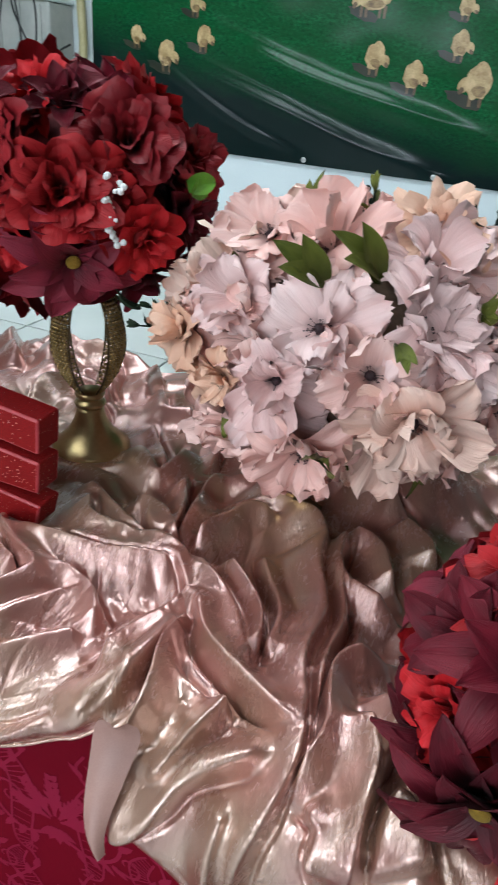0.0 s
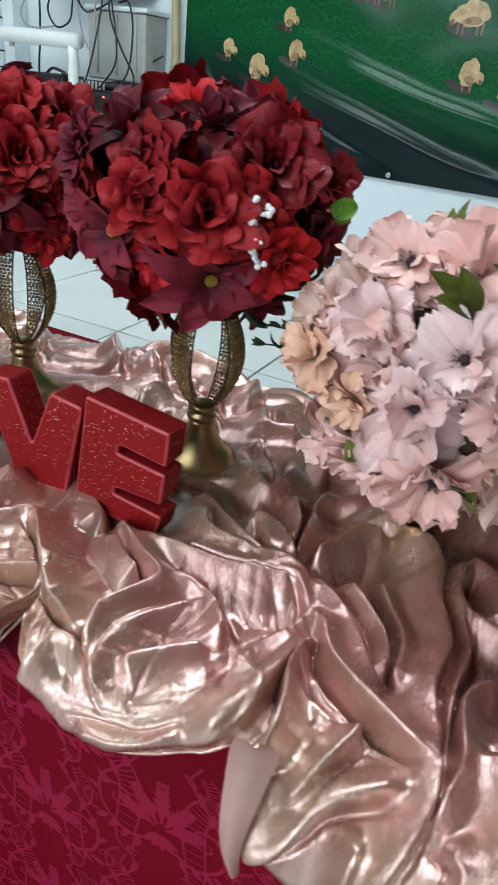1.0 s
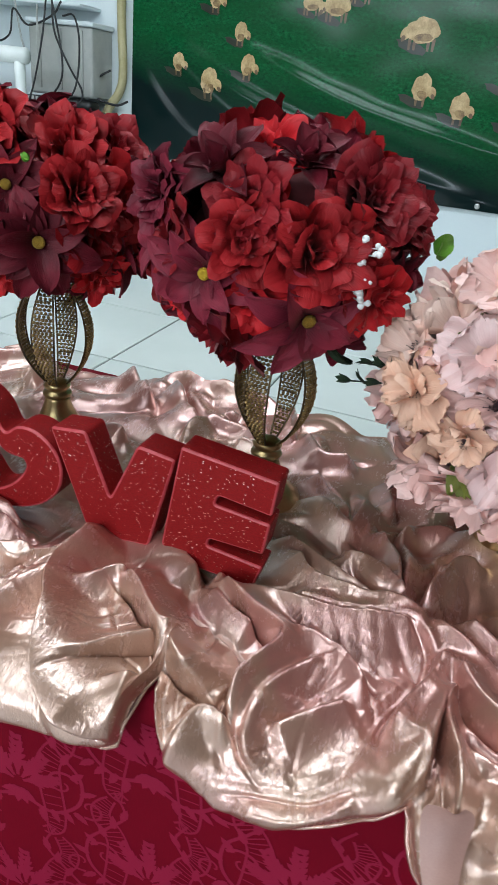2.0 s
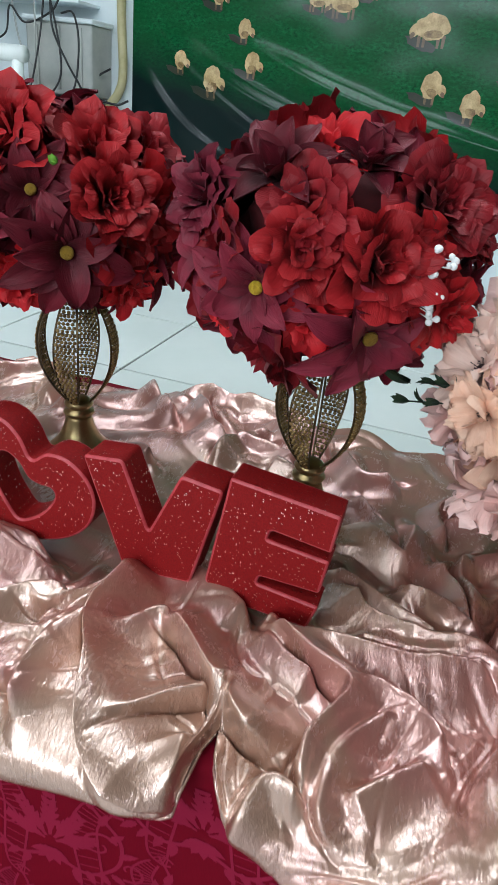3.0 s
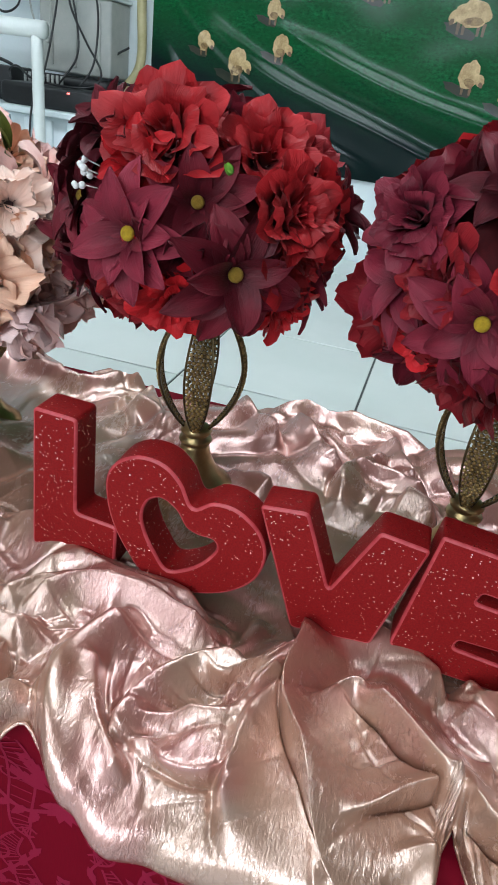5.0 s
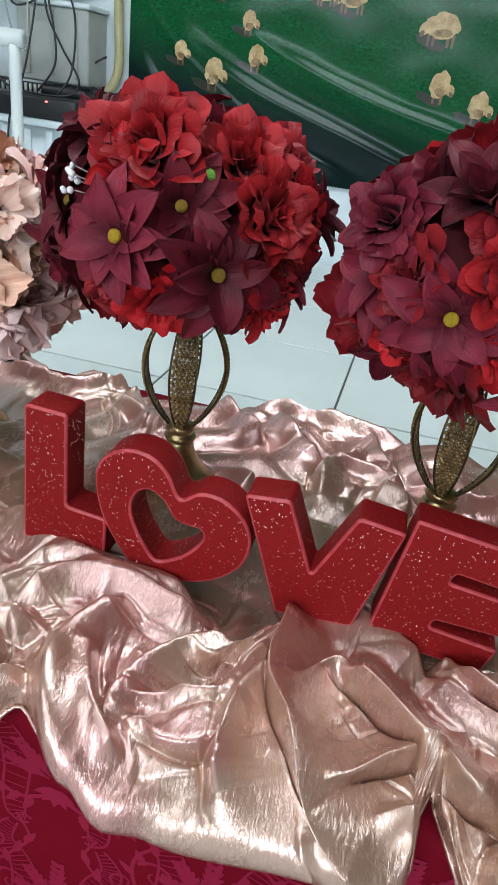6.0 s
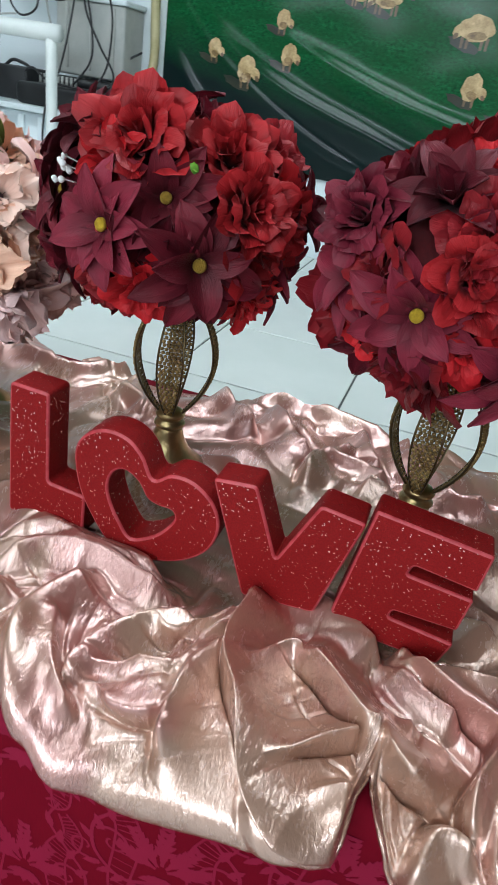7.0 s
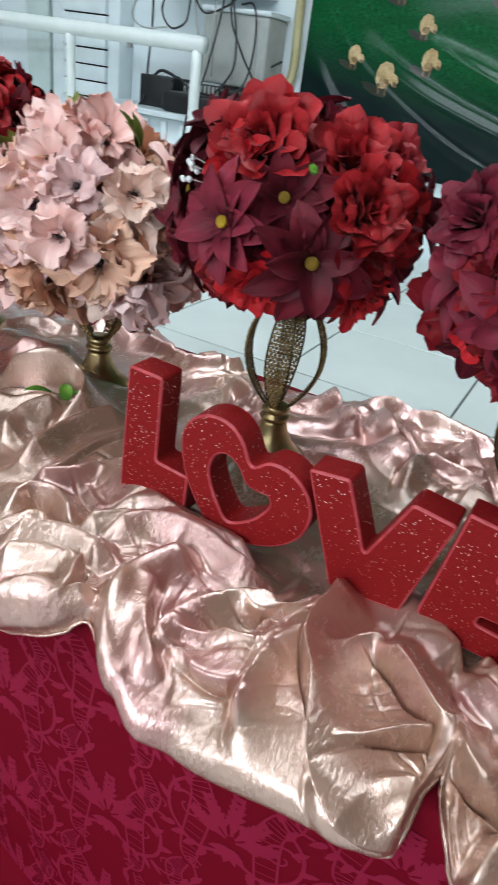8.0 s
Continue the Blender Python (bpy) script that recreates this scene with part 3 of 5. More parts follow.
def figure(cx, cz, flip, seed):
    """One woven repeat: a leafy blossom with scrolls, stems, small leaves and a net of dashes."""
    b = bmesh.new()
    rng = random.Random(seed)

    def put(px, pz):
        x, z = cx + flip * px, min(cz + pz, TZ - 0.03)
        return b.verts.new((x, TY0 - 0.0138 + sway(x, z), z))

    def blade(px, pz, ang, length, width, notch=0.18):
        ca, sa = math.cos(ang), math.sin(ang)
        left, right, mid = [], [], []
        for k in range(9):
            t = k / 8
            w = width * math.sin(math.pi * min(1, 0.08 + 0.92 * t)) ** 0.8 * (1 - notch * (k % 2))
            bend = 0.12 * length * t * t
            for side, out in ((1, left), (0, mid), (-1, right)):
                u, v = length * t - abs(side) * w * 0.5, side * w + bend
                out.append((px + u * ca - v * sa, pz + u * sa + v * ca))
        lv, mv, rv = ([put(*p) for p in q] for q in (left, mid, right))
        for k in range(8):
            b.faces.new((lv[k], lv[k + 1], mv[k + 1], mv[k]))
            b.faces.new((mv[k], mv[k + 1], rv[k + 1], rv[k]))

    def ribbon(pts, w0, w1):
        path = [Vector((x, z, 0)) for x, z in pts]
        path = smooth_path(path, 8)
        prev = None
        for i, p in enumerate(path):
            d = (path[min(i + 1, len(path) - 1)] - path[max(i - 1, 0)]).normalized()
            w = w0 + (w1 - w0) * i / (len(path) - 1)
            pair = (put(p.x - d.y * w, p.y + d.x * w), put(p.x + d.y * w, p.y - d.x * w))
            if prev:
                b.faces.new((prev[0], pair[0], pair[1], prev[1]))
            prev = pair

    def curl(px, pz, r, a0, turns, w):
        ribbon([(px + r * (1 - 0.8 * k / 9) * math.cos(a0 + turns * k / 9), pz + r * (1 - 0.8 * k / 9) * math.sin(a0 + turns * k / 9)) for k in range(10)], w, w * 0.5)

    for ang, off, length in ((90, 0.012, 0.078), (58, 0.010, 0.066), (122, 0.010, 0.066), (24, 0.008, 0.054), (156, 0.008, 0.054)):
        a_ = radians(ang)
        blade(off * math.cos(a_), -0.02 + off * math.sin(a_), a_, length, 0.006, 0.3)
        for k in range(5):
            t = 0.25 + 0.16 * k
            for side in (1, -1):
                blade((off + length * t) * math.cos(a_), -0.02 + (off + length * t) * math.sin(a_), a_ + side * 0.75, 0.020 * (1.15 - 0.6 * t), 0.0052, 0.1)
    for k in range(5):
        blade(0, -0.035, radians(210 + 30 * k), 0.030, 0.0075)
    for m in (1, -1):
        ribbon([(m * 0.012, -0.05), (m * 0.05, -0.062), (m * 0.085, -0.03), (m * 0.088, 0.02), (m * 0.06, 0.06), (m * 0.035, 0.10), (m * 0.05, 0.14)], 0.0032, 0.0018)
        curl(m * 0.062, 0.0, 0.026, 0.5 if m > 0 else math.pi - 0.5, 6.6 * m, 0.0026)
        curl(m * 0.085, 0.085, 0.022, -1.2 if m > 0 else math.pi + 1.2, -5.6 * m, 0.0024)
        for t in range(5):
            blade(m * (0.088 - 0.012 * t), -0.01 + 0.025 * t, radians(90 - m * (55 - 20 * t)), 0.026, 0.006)
        for t in range(4):
            blade(m * (0.03 + 0.016 * t), -0.062 + 0.004 * t, radians(-90 + m * (20 + 12 * t)), 0.026, 0.006)
        band = smooth_path([(m * 0.030, -0.105, 0), (m * 0.052, -0.085, 0), (m * 0.044, 0.030, 0), (m * 0.070, 0.085, 0), (m * 0.052, 0.128, 0)], 8)
        for k in range(3, len(band) - 2):
            d = (band[k + 1] - band[k - 1]).normalized()
            half = 0.013 * math.sin(math.pi * k / len(band)) ** 0.6
            ribbon([(band[k].x - d.y * half, band[k].y + d.x * half), (band[k].x, band[k].y), (band[k].x + d.y * half, band[k].y - d.x * half)], 0.0010, 0.0010)
        for side in (1, -1):
            edge = []
            for k in range(1, len(band) - 1, 3):
                d = (band[k + 1] - band[k - 1]).normalized()
                half = 0.016 * math.sin(math.pi * k / len(band)) ** 0.6
                edge.append((band[k].x - side * d.y * half, band[k].y + side * d.x * half))
            ribbon(edge, 0.0017, 0.0017)
    part("woven_figure", b, FIGURE, cloth, "paler woven leaf figure", smooth=False)


for col in range(13):
    for row in range(3):
        figure(-1.62 + 0.185 * col, 0.645 - 0.235 * row - (0.118 if col % 2 else 0.0), 1 if (col // 2) % 2 else -1, col * 5 + row)

# ---- satin ----
S_BACK, S_TOP, S_FRONT, S_ROUND = 1.09, 0.766, 0.310, 0.08
S_A = S_BACK - (S_FRONT + S_ROUND)
S_B = S_A + S_ROUND * math.pi / 2
FOLDS = []


def fold(*points, h=0.021, w=0.0125, a=0.0):
    """A crest along the points (across, along the cloth); a: how far it leans over to one side."""
    FOLDS.append((points, h, w, a))


fold((-1.002, 0.590), (-0.945, 0.553), (-0.857, 0.550), (-0.785, 0.572), h=0.018, w=0.012, a=0.5)
fold((-0.984, 0.636), (-0.936, 0.584), (-0.875, 0.574), (-0.799, 0.588), (-0.774, 0.573), h=0.018, w=0.010, a=0.5)
fold((-0.863, 0.586), (-0.885, 0.652), (-0.876, 0.714), (-0.853, 0.762), (-0.809, 0.790), h=0.022, w=0.018, a=-0.3)
fold((-0.823, 0.748), (-0.811, 0.711), (-0.781, 0.653), (-0.747, 0.623), (-0.710, 0.621), h=0.018, w=0.012, a=0.4)
fold((-0.826, 0.722), (-0.767, 0.702), (-0.732, 0.685), (-0.721, 0.646), (-0.722, 0.621), h=0.012, w=0.009, a=0.5)
fold((-0.815, 0.740), (-0.751, 0.715), (-0.700, 0.694), h=0.012, w=0.010, a=0.7)
fold((-0.697, 0.756), (-0.710, 0.725), (-0.702, 0.688), (-0.675, 0.636), (-0.670, 0.618), h=0.020, w=0.012, a=0.4)
fold((-0.767, 0.622), (-0.722, 0.621), (-0.694, 0.583), (-0.681, 0.559), h=0.015, w=0.010, a=0.5)
fold((-0.688, 0.522), (-0.673, 0.575), (-0.663, 0.662), (-0.642, 0.703), (-0.610, 0.736), (-0.555, 0.765), (-0.522, 0.782), h=0.030, w=0.013, a=-0.7)
fold((-0.661, 0.669), (-0.638, 0.637), (-0.616, 0.605), (-0.590, 0.595), h=0.016, w=0.009, a=0.5)
fold((-0.616, 0.605), (-0.576, 0.613), (-0.538, 0.658), (-0.499, 0.688), (-0.459, 0.703), (-0.444, 0.711), h=0.028, w=0.014, a=-0.6)
fold((-0.612, 0.729), (-0.587, 0.708), (-0.542, 0.673), (-0.532, 0.665), h=0.018, w=0.009, a=-0.6)
fold((-0.663, 0.511), (-0.611, 0.531), (-0.557, 0.555), (-0.521, 0.572), h=0.018, w=0.016, a=0.5)
fold((-0.519, 0.554), (-0.482, 0.561), (-0.435, 0.575), h=0.015, w=0.010, a=0.5)
fold((-0.506, 0.570), (-0.471, 0.604), (-0.438, 0.620), h=0.013, w=0.010, a=0.5)
fold((-0.494, 0.627), (-0.489, 0.666), (-0.468, 0.689), h=0.010, w=0.009, a=0.5)
fold((-0.538, 0.719), (-0.529, 0.748), (-0.505, 0.772), h=0.016, w=0.016, a=0.5)
fold((-0.503, 0.723), (-0.497, 0.748), (-0.486, 0.771), h=0.015, w=0.010, a=0.5)
fold((-0.810, 0.033), (-0.768, 0.122), (-0.699, 0.173), h=0.022, w=0.011, a=0.3)
fold((-0.699, 0.173), (-0.623, 0.175), (-0.575, 0.208), h=0.022, w=0.011, a=0.3)
fold((-0.656, 0.063), (-0.586, 0.176), h=0.022, w=0.011, a=0.3)
fold((-0.697, 0.266), (-0.693, 0.210), (-0.630, 0.117), h=0.022, w=0.011, a=0.3)
fold((-1.354, 0.068), (-1.210, 0.108), (-1.132, 0.030), h=0.022, w=0.011, a=0.3)
fold((-0.923, 0.027), (-0.822, 0.151), h=0.022, w=0.011, a=0.3)
fold((-1.088, 0.122), (-0.983, 0.190), h=0.022, w=0.011, a=0.3)
fold((-0.514, 0.121), (-0.478, 0.196), (-0.415, 0.167), h=0.022, w=0.011, a=0.3)
fold((-1.091, 0.067), (-1.034, 0.145), (-1.016, 0.208), h=0.022, w=0.011, a=0.3)
fold((-0.876, 0.263), (-0.826, 0.276), (-0.793, 0.296), h=0.022, w=0.011, a=0.3)
fold((-1.201, 0.102), (-1.159, 0.046), (-1.106, 0.046), h=0.022, w=0.011, a=0.3)
fold((-0.864, -0.006), (-0.771, 0.011), (-0.681, 0.028), (-0.576, 0.044), h=0.022, w=0.011, a=0.3)
fold((-0.576, 0.044), (-0.532, 0.149), h=0.022, w=0.011, a=0.3)
fold((-0.618, 0.228), (-0.572, 0.241), (-0.562, 0.262), h=0.022, w=0.011, a=0.3)
fold((-0.519, 0.569), (-0.451, 0.575), (-0.348, 0.570), (-0.269, 0.549), (-0.233, 0.555), h=0.022, w=0.012, a=0.5)
fold((-0.509, 0.557), (-0.442, 0.594), (-0.399, 0.624), (-0.412, 0.699), (-0.414, 0.741), h=0.026, w=0.012, a=-0.5)
fold((-0.404, 0.595), (-0.348, 0.627), (-0.292, 0.653), h=0.014, w=0.012, a=0.5)
fold((-0.469, 0.792), (-0.452, 0.750), (-0.439, 0.736), (-0.407, 0.742), h=0.017, w=0.009, a=0.4)
fold((-0.383, 0.758), (-0.395, 0.740), (-0.385, 0.685), (-0.365, 0.637), (-0.352, 0.653), h=0.014, w=0.009, a=0.5)
fold((-0.381, 0.735), (-0.344, 0.705), (-0.302, 0.663), h=0.011, w=0.010, a=0.5)
fold((-0.263, 0.710), (-0.251, 0.666), (-0.235, 0.605), (-0.233, 0.555), h=0.020, w=0.013, a=0.4)
fold((-0.279, 0.761), (-0.247, 0.722), (-0.224, 0.652), (-0.212, 0.593), h=0.022, w=0.008, a=-0.4)
fold((-0.401, 0.800), (-0.330, 0.787), (-0.286, 0.759), h=0.014, w=0.012, a=0.5)
fold((-0.456, 0.455), (-0.414, 0.516), (-0.347, 0.529), (-0.281, 0.528), (-0.221, 0.549), h=0.022, w=0.012, a=0.5)
fold((-0.391, 0.447), (-0.335, 0.471), (-0.287, 0.507), (-0.266, 0.517), h=0.020, w=0.010, a=0.5)
fold((-0.278, 0.514), (-0.294, 0.448), (-0.296, 0.377), (-0.291, 0.325), h=0.015, w=0.010, a=0.3)
fold((-0.338, 0.310), (-0.345, 0.248), (-0.327, 0.206), (-0.262, 0.197), h=0.018, w=0.008, a=-0.4)
fold((-0.509, 0.330), (-0.451, 0.333), (-0.380, 0.379), (-0.370, 0.356), (-0.381, 0.271), h=0.018, w=0.010, a=0.3)
fold((-0.465, 0.240), (-0.420, 0.314), (-0.387, 0.357), h=0.016, w=0.010, a=0.5)
fold((-0.296, 0.347), (-0.247, 0.337), (-0.181, 0.378), (-0.142, 0.399), (-0.110, 0.492), (-0.090, 0.606), (-0.077, 0.688), (-0.066, 0.734), (-0.081, 0.787), (-0.094, 0.843), h=0.022, w=0.015, a=0.5)
fold((-0.265, 0.516), (-0.199, 0.570), (-0.142, 0.632), (-0.113, 0.645), h=0.020, w=0.014, a=0.4)
fold((-0.233, 0.566), (-0.178, 0.624), (-0.124, 0.662), (-0.086, 0.686), (-0.072, 0.711), h=0.026, w=0.012, a=-0.4)
fold((-0.205, 0.806), (-0.163, 0.786), (-0.143, 0.749), (-0.105, 0.722), (-0.076, 0.713), h=0.020, w=0.012, a=-0.4)
fold((-0.210, 0.760), (-0.203, 0.732), (-0.209, 0.665), (-0.216, 0.607), h=0.024, w=0.008, a=0.4)
fold((-0.196, 0.759), (-0.144, 0.735), (-0.113, 0.717), h=0.011, w=0.010, a=0.5)
fold((-0.117, 0.378), (-0.085, 0.468), (-0.051, 0.493), (-0.013, 0.503), h=0.020, w=0.012, a=0.4)
fold((-0.112, 0.369), (-0.060, 0.394), (-0.019, 0.455), h=0.016, w=0.010, a=0.5)
fold((-0.004, 0.563), (-0.038, 0.596), (-0.043, 0.644), (-0.042, 0.703), (-0.054, 0.743), h=0.022, w=0.010, a=-0.5)
fold((-0.026, 0.643), (-0.013, 0.683), (0.001, 0.711), (0.005, 0.742), (0.007, 0.781), h=0.026, w=0.012, a=0.4)
fold((-0.011, 0.614), (0.003, 0.650), (0.002, 0.694), (0.001, 0.711), h=0.020, w=0.010, a=0.5)
fold((0.023, 0.722), (0.044, 0.727), (0.059, 0.751), h=0.022, w=0.020, a=0.5)
fold((-0.153, 0.249), (-0.059, 0.247), (-0.007, 0.201), (0.019, 0.132), h=0.024, w=0.014, a=0.5)
fold((-0.181, 0.246), (-0.104, 0.273), (-0.032, 0.303), h=0.022, w=0.012, a=0.4)
fold((-0.045, 0.318), (-0.008, 0.353), (0.004, 0.385), h=0.018, w=0.012, a=0.5)
fold((0.019, -0.042), (0.057, 0.070), (0.080, 0.152), h=0.026, w=0.014, a=0.4)
fold((-1.180, 0.578), (-1.172, 0.482), (-1.149, 0.373), h=0.020, w=0.010, a=0.4)
fold((-1.376, 0.429), (-1.304, 0.421), (-1.236, 0.385), (-1.188, 0.423), (-1.196, 0.468), h=0.028, w=0.010, a=-0.4)
fold((-1.245, 0.549), (-1.247, 0.490), (-1.222, 0.441), h=0.016, w=0.010, a=0.5)
fold((-1.095, 0.493), (-0.997, 0.537), (-0.892, 0.565), (-0.791, 0.564), h=0.022, w=0.013, a=0.4)
fold((-1.064, 0.517), (-0.957, 0.563), (-0.859, 0.576), (-0.804, 0.583), h=0.014, w=0.009, a=0.4)
fold((-1.121, 0.604), (-1.090, 0.559), (-1.085, 0.505), h=0.016, w=0.010, a=0.5)
fold((-1.115, 0.669), (-1.101, 0.624), (-1.064, 0.610), (-1.015, 0.642), h=0.018, w=0.010, a=-0.3)
fold((-1.076, 0.705), (-1.019, 0.667), (-0.969, 0.662), (-0.958, 0.633), h=0.016, w=0.010, a=0.5)
fold((-1.052, 0.728), (-1.003, 0.703), (-0.950, 0.694), h=0.014, w=0.010, a=0.5)
fold((-0.959, 0.688), (-0.942, 0.721), (-0.934, 0.741), (-0.905, 0.717), h=0.020, w=0.009, a=0.5)
fold((-1.015, 0.642), (-0.958, 0.587), (-0.883, 0.566), h=0.016, w=0.009, a=0.5)
fold((-1.549, 0.270), (-1.528, 0.199), (-1.437, 0.145), h=0.018, w=0.010, a=0.5)
fold((-1.432, 0.350), (-1.366, 0.318), (-1.365, 0.242), h=0.020, w=0.010, a=0.5)
fold((-1.437, 0.145), (-1.378, 0.029), (-1.217, 0.127), h=0.024, w=0.013, a=0.4)
fold((-1.016, 0.772), (-0.967, 0.742), (-0.930, 0.746), h=0.018, w=0.016, a=0.5)
fold((-0.283, 0.526), (-0.315, 0.451), (-0.338, 0.372), h=0.021, w=0.009, a=-0.4)
fold((-0.470, 0.430), (-0.385, 0.490), (-0.300, 0.523), h=0.017, w=0.009, a=0.4)
fold((-0.221, 0.505), (-0.161, 0.570), (-0.127, 0.632), h=0.021, w=0.009, a=0.4)
fold((-0.176, 0.468), (-0.133, 0.555), (-0.111, 0.632), h=0.017, w=0.009, a=-0.4)
fold((-0.253, 0.510), (-0.237, 0.423), (-0.192, 0.391), h=0.021, w=0.009, a=0.4)
fold((-0.096, 0.426), (-0.076, 0.526), (-0.060, 0.645), h=0.017, w=0.009, a=0.4)
fold((-0.427, 0.553), (-0.348, 0.549), (-0.268, 0.541), (-0.231, 0.576), h=0.021, w=0.009, a=-0.4)
fold((-0.424, 0.601), (-0.350, 0.617), (-0.295, 0.666), h=0.017, w=0.009, a=0.4)
fold((-0.222, 0.601), (-0.234, 0.678), (-0.281, 0.760), h=0.021, w=0.009, a=0.4)
fold((-0.386, 0.431), (-0.341, 0.480), (-0.294, 0.513), h=0.017, w=0.009, a=-0.4)
fold((-0.139, 0.684), (-0.160, 0.725), (-0.175, 0.766), h=0.021, w=0.009, a=0.4)
fold((-0.098, 0.751), (-0.102, 0.786), (-0.105, 0.843), h=0.017, w=0.009, a=0.4)
fold((-0.032, 0.735), (-0.013, 0.745), (-0.014, 0.776), h=0.021, w=0.009, a=-0.4)
fold((-0.914, 0.645), (-0.867, 0.734), (-0.817, 0.783), (-0.748, 0.816), h=0.016, w=0.011, a=-0.4)
fold((-0.872, 0.654), (-0.840, 0.724), (-0.795, 0.759), h=0.016, w=0.011, a=0.4)
fold((-0.783, 0.638), (-0.732, 0.630), (-0.697, 0.563), h=0.016, w=0.011, a=-0.4)
fold((-0.784, 0.700), (-0.716, 0.683), (-0.687, 0.589), h=0.016, w=0.011, a=0.4)
fold((-0.792, 0.730), (-0.733, 0.725), (-0.684, 0.683), h=0.016, w=0.011, a=-0.4)

HEM_X = (-2.0, -1.70, -1.45, -1.25, -1.10, -1.002, -0.956, -0.930, -0.914, -0.904, -0.894, -0.884, -0.861, -0.797, -0.72, -0.66, -0.60, -0.545, -0.526, -0.519, -0.511, -0.503, -0.477, -0.418, -0.355, -0.301, -0.266, -0.254, -0.246, -0.238, -0.216, -0.183, -0.132, -0.06, 0.03, 0.3, 0.75)
HEM_S = (0.84, 0.79, 0.85, 0.79, 0.82, 0.805, 0.784, 0.764, 0.748, 0.738, 0.748, 0.758, 0.779, 0.812, 0.826, 0.822, 0.815, 0.804, 0.79, 0.71, 0.68, 0.735, 0.789, 0.819, 0.812, 0.785, 0.760, 0.744, 0.740, 0.77, 0.800, 0.828, 0.874, 0.92, 0.95, 0.94, 0.88)


def satin_sheet():
    nx, ns = 1150, 470
    x = np.linspace(-1.78, 0.52, nx)
    v = np.linspace(0, 1, ns)
    hem = np.interp(x, HEM_X, HEM_S)
    hem = np.convolve(np.pad(hem, 4, mode="edge"), np.hanning(9) / np.hanning(9).sum(), mode="valid") + 0.0015 * np.sin(x * 33)
    back = 0.012 * np.sin(x * 7.3) + 0.009 * np.sin(x * 17 + 2) + 0.006 * np.sin(x * 41) + 0.055 / (1 + np.exp((x + 0.90) / 0.03))
    s0 = 0.60
    X, V = np.meshgrid(x, v)
    H, B = hem[None, :], back[None, :]
    k = 0.62
    S = np.where(V < k, B + (s0 - B) * V / k, s0 + (H - s0) * (V - k) / (1 - k))
    # slack: slow bent waves
    D = np.zeros_like(X)
    wx = 0.05 * np.sin(X * 6.1 + S * 3.3) + 0.035 * np.sin(S * 11 - X * 4 + 1.3) + 0.02 * np.sin(X * 17 + S * 9)
    ws = 0.05 * np.sin(S * 7.1 - X * 5.2 + 0.7) + 0.03 * np.sin(X * 13 + S * 4)
    back_part = 1 / (1 + np.exp((S - 0.44) / 0.03))
    for ca, sa, wave, amp, ph, sharp in ((0.85, 0.53, 0.130, 0.0180, 0.4, 0.14), (0.50, -0.87, 0.085, 0.0080, 1.9, 0.14), (0.97, -0.26, 0.050, 0.0035, 3.1, 0.12)):
        phase = (X * ca + S * sa + 1.7 * ca * wx + 1.7 * sa * ws) * math.pi / wave + ph
        mask = 0.5 + 0.5 * np.sin(X * (4 + 9 * sa) + S * (11 * ca) + 3 * ph + 20 * ws)
        puff = np.sqrt(np.sin(phase) ** 2 + sharp ** 2)
        D += amp * puff * (0.25 + 0.75 * mask) * (0.38 + 0.62 * back_part)
    # small chance crests in front, and companions beside the large folds
    rng = random.Random(11)
    folds = list(FOLDS)
    for points, h, w, lean in FOLDS:
        k = rng.choice((1, -1)) * 3.4 * w * rng.uniform(0.8, 1.3)
        a_ = math.atan2(points[-1][1] - points[0][1], points[-1][0] - points[0][0])
        cut = points[:-1] if len(points) > 3 else points
        folds.append(([(px - k * math.sin(a_) + rng.uniform(-0.006, 0.006), ps + k * math.cos(a_) + rng.uniform(-0.006, 0.006)) for px, ps in cut], h * rng.uniform(0.12, 0.32), w * 0.8, -lean))
    LX, LS = np.zeros_like(X), np.zeros_like(X)
    E, G, C = np.zeros_like(X), np.zeros_like(X), np.zeros_like(X)
    for points, h, w, lean in folds:
        path = np.array([tuple(p)[:2] for p in smooth_path([(a, b, 0) for a, b in points], 6)])
        length = np.concatenate([[0], np.cumsum(np.hypot(*np.diff(path, axis=0).T))])
        front = path[:, 1].mean() > 0.40
        w = w * (1.12 if front else 1.25)
        h = h * (1.70 if front else 1.4)
        lo, hi = path.min(0) - 5 * w, path.max(0) + 5 * w
        sel = (X > lo[0]) & (X < hi[0]) & (S > lo[1]) & (S < hi[1])
        px, ps = X[sel], S[sel]
        best = np.full(px.shape, 9.0)
        side, along, gx, gs = (np.zeros(px.shape) for _ in range(4))
        for i in range(len(path) - 1):
            ax, as_ = path[i]
            dx, ds = path[i + 1] - path[i]
            L2 = dx * dx + ds * ds + 1e-12
            t = np.clip(((px - ax) * dx + (ps - as_) * ds) / L2, 0, 1)
            ex, es = px - ax - t * dx, ps - as_ - t * ds
            d = np.hypot(ex, es)
            near = d < best
            best = np.where(near, d, best)
            side = np.where(near, (dx * es - ds * ex) / (math.sqrt(L2) * d + 1e-9), side)
            gx, gs = np.where(near, -ds / math.sqrt(L2), gx), np.where(near, dx / math.sqrt(L2), gs)
            along = np.where(near, (length[i] + t * (length[i + 1] - length[i])) / length[-1], along)
        taper = np.clip(np.minimum(along, 1 - along) * 5 + 0.25, 0, 1)
        q = best / (1.0 * w * (1 + 0.9 * lean * side))
        crest = h * taper * np.exp(-q * q / (1 + 0.50 * q))
        E[sel] += np.maximum(crest, 1e-6) ** 6
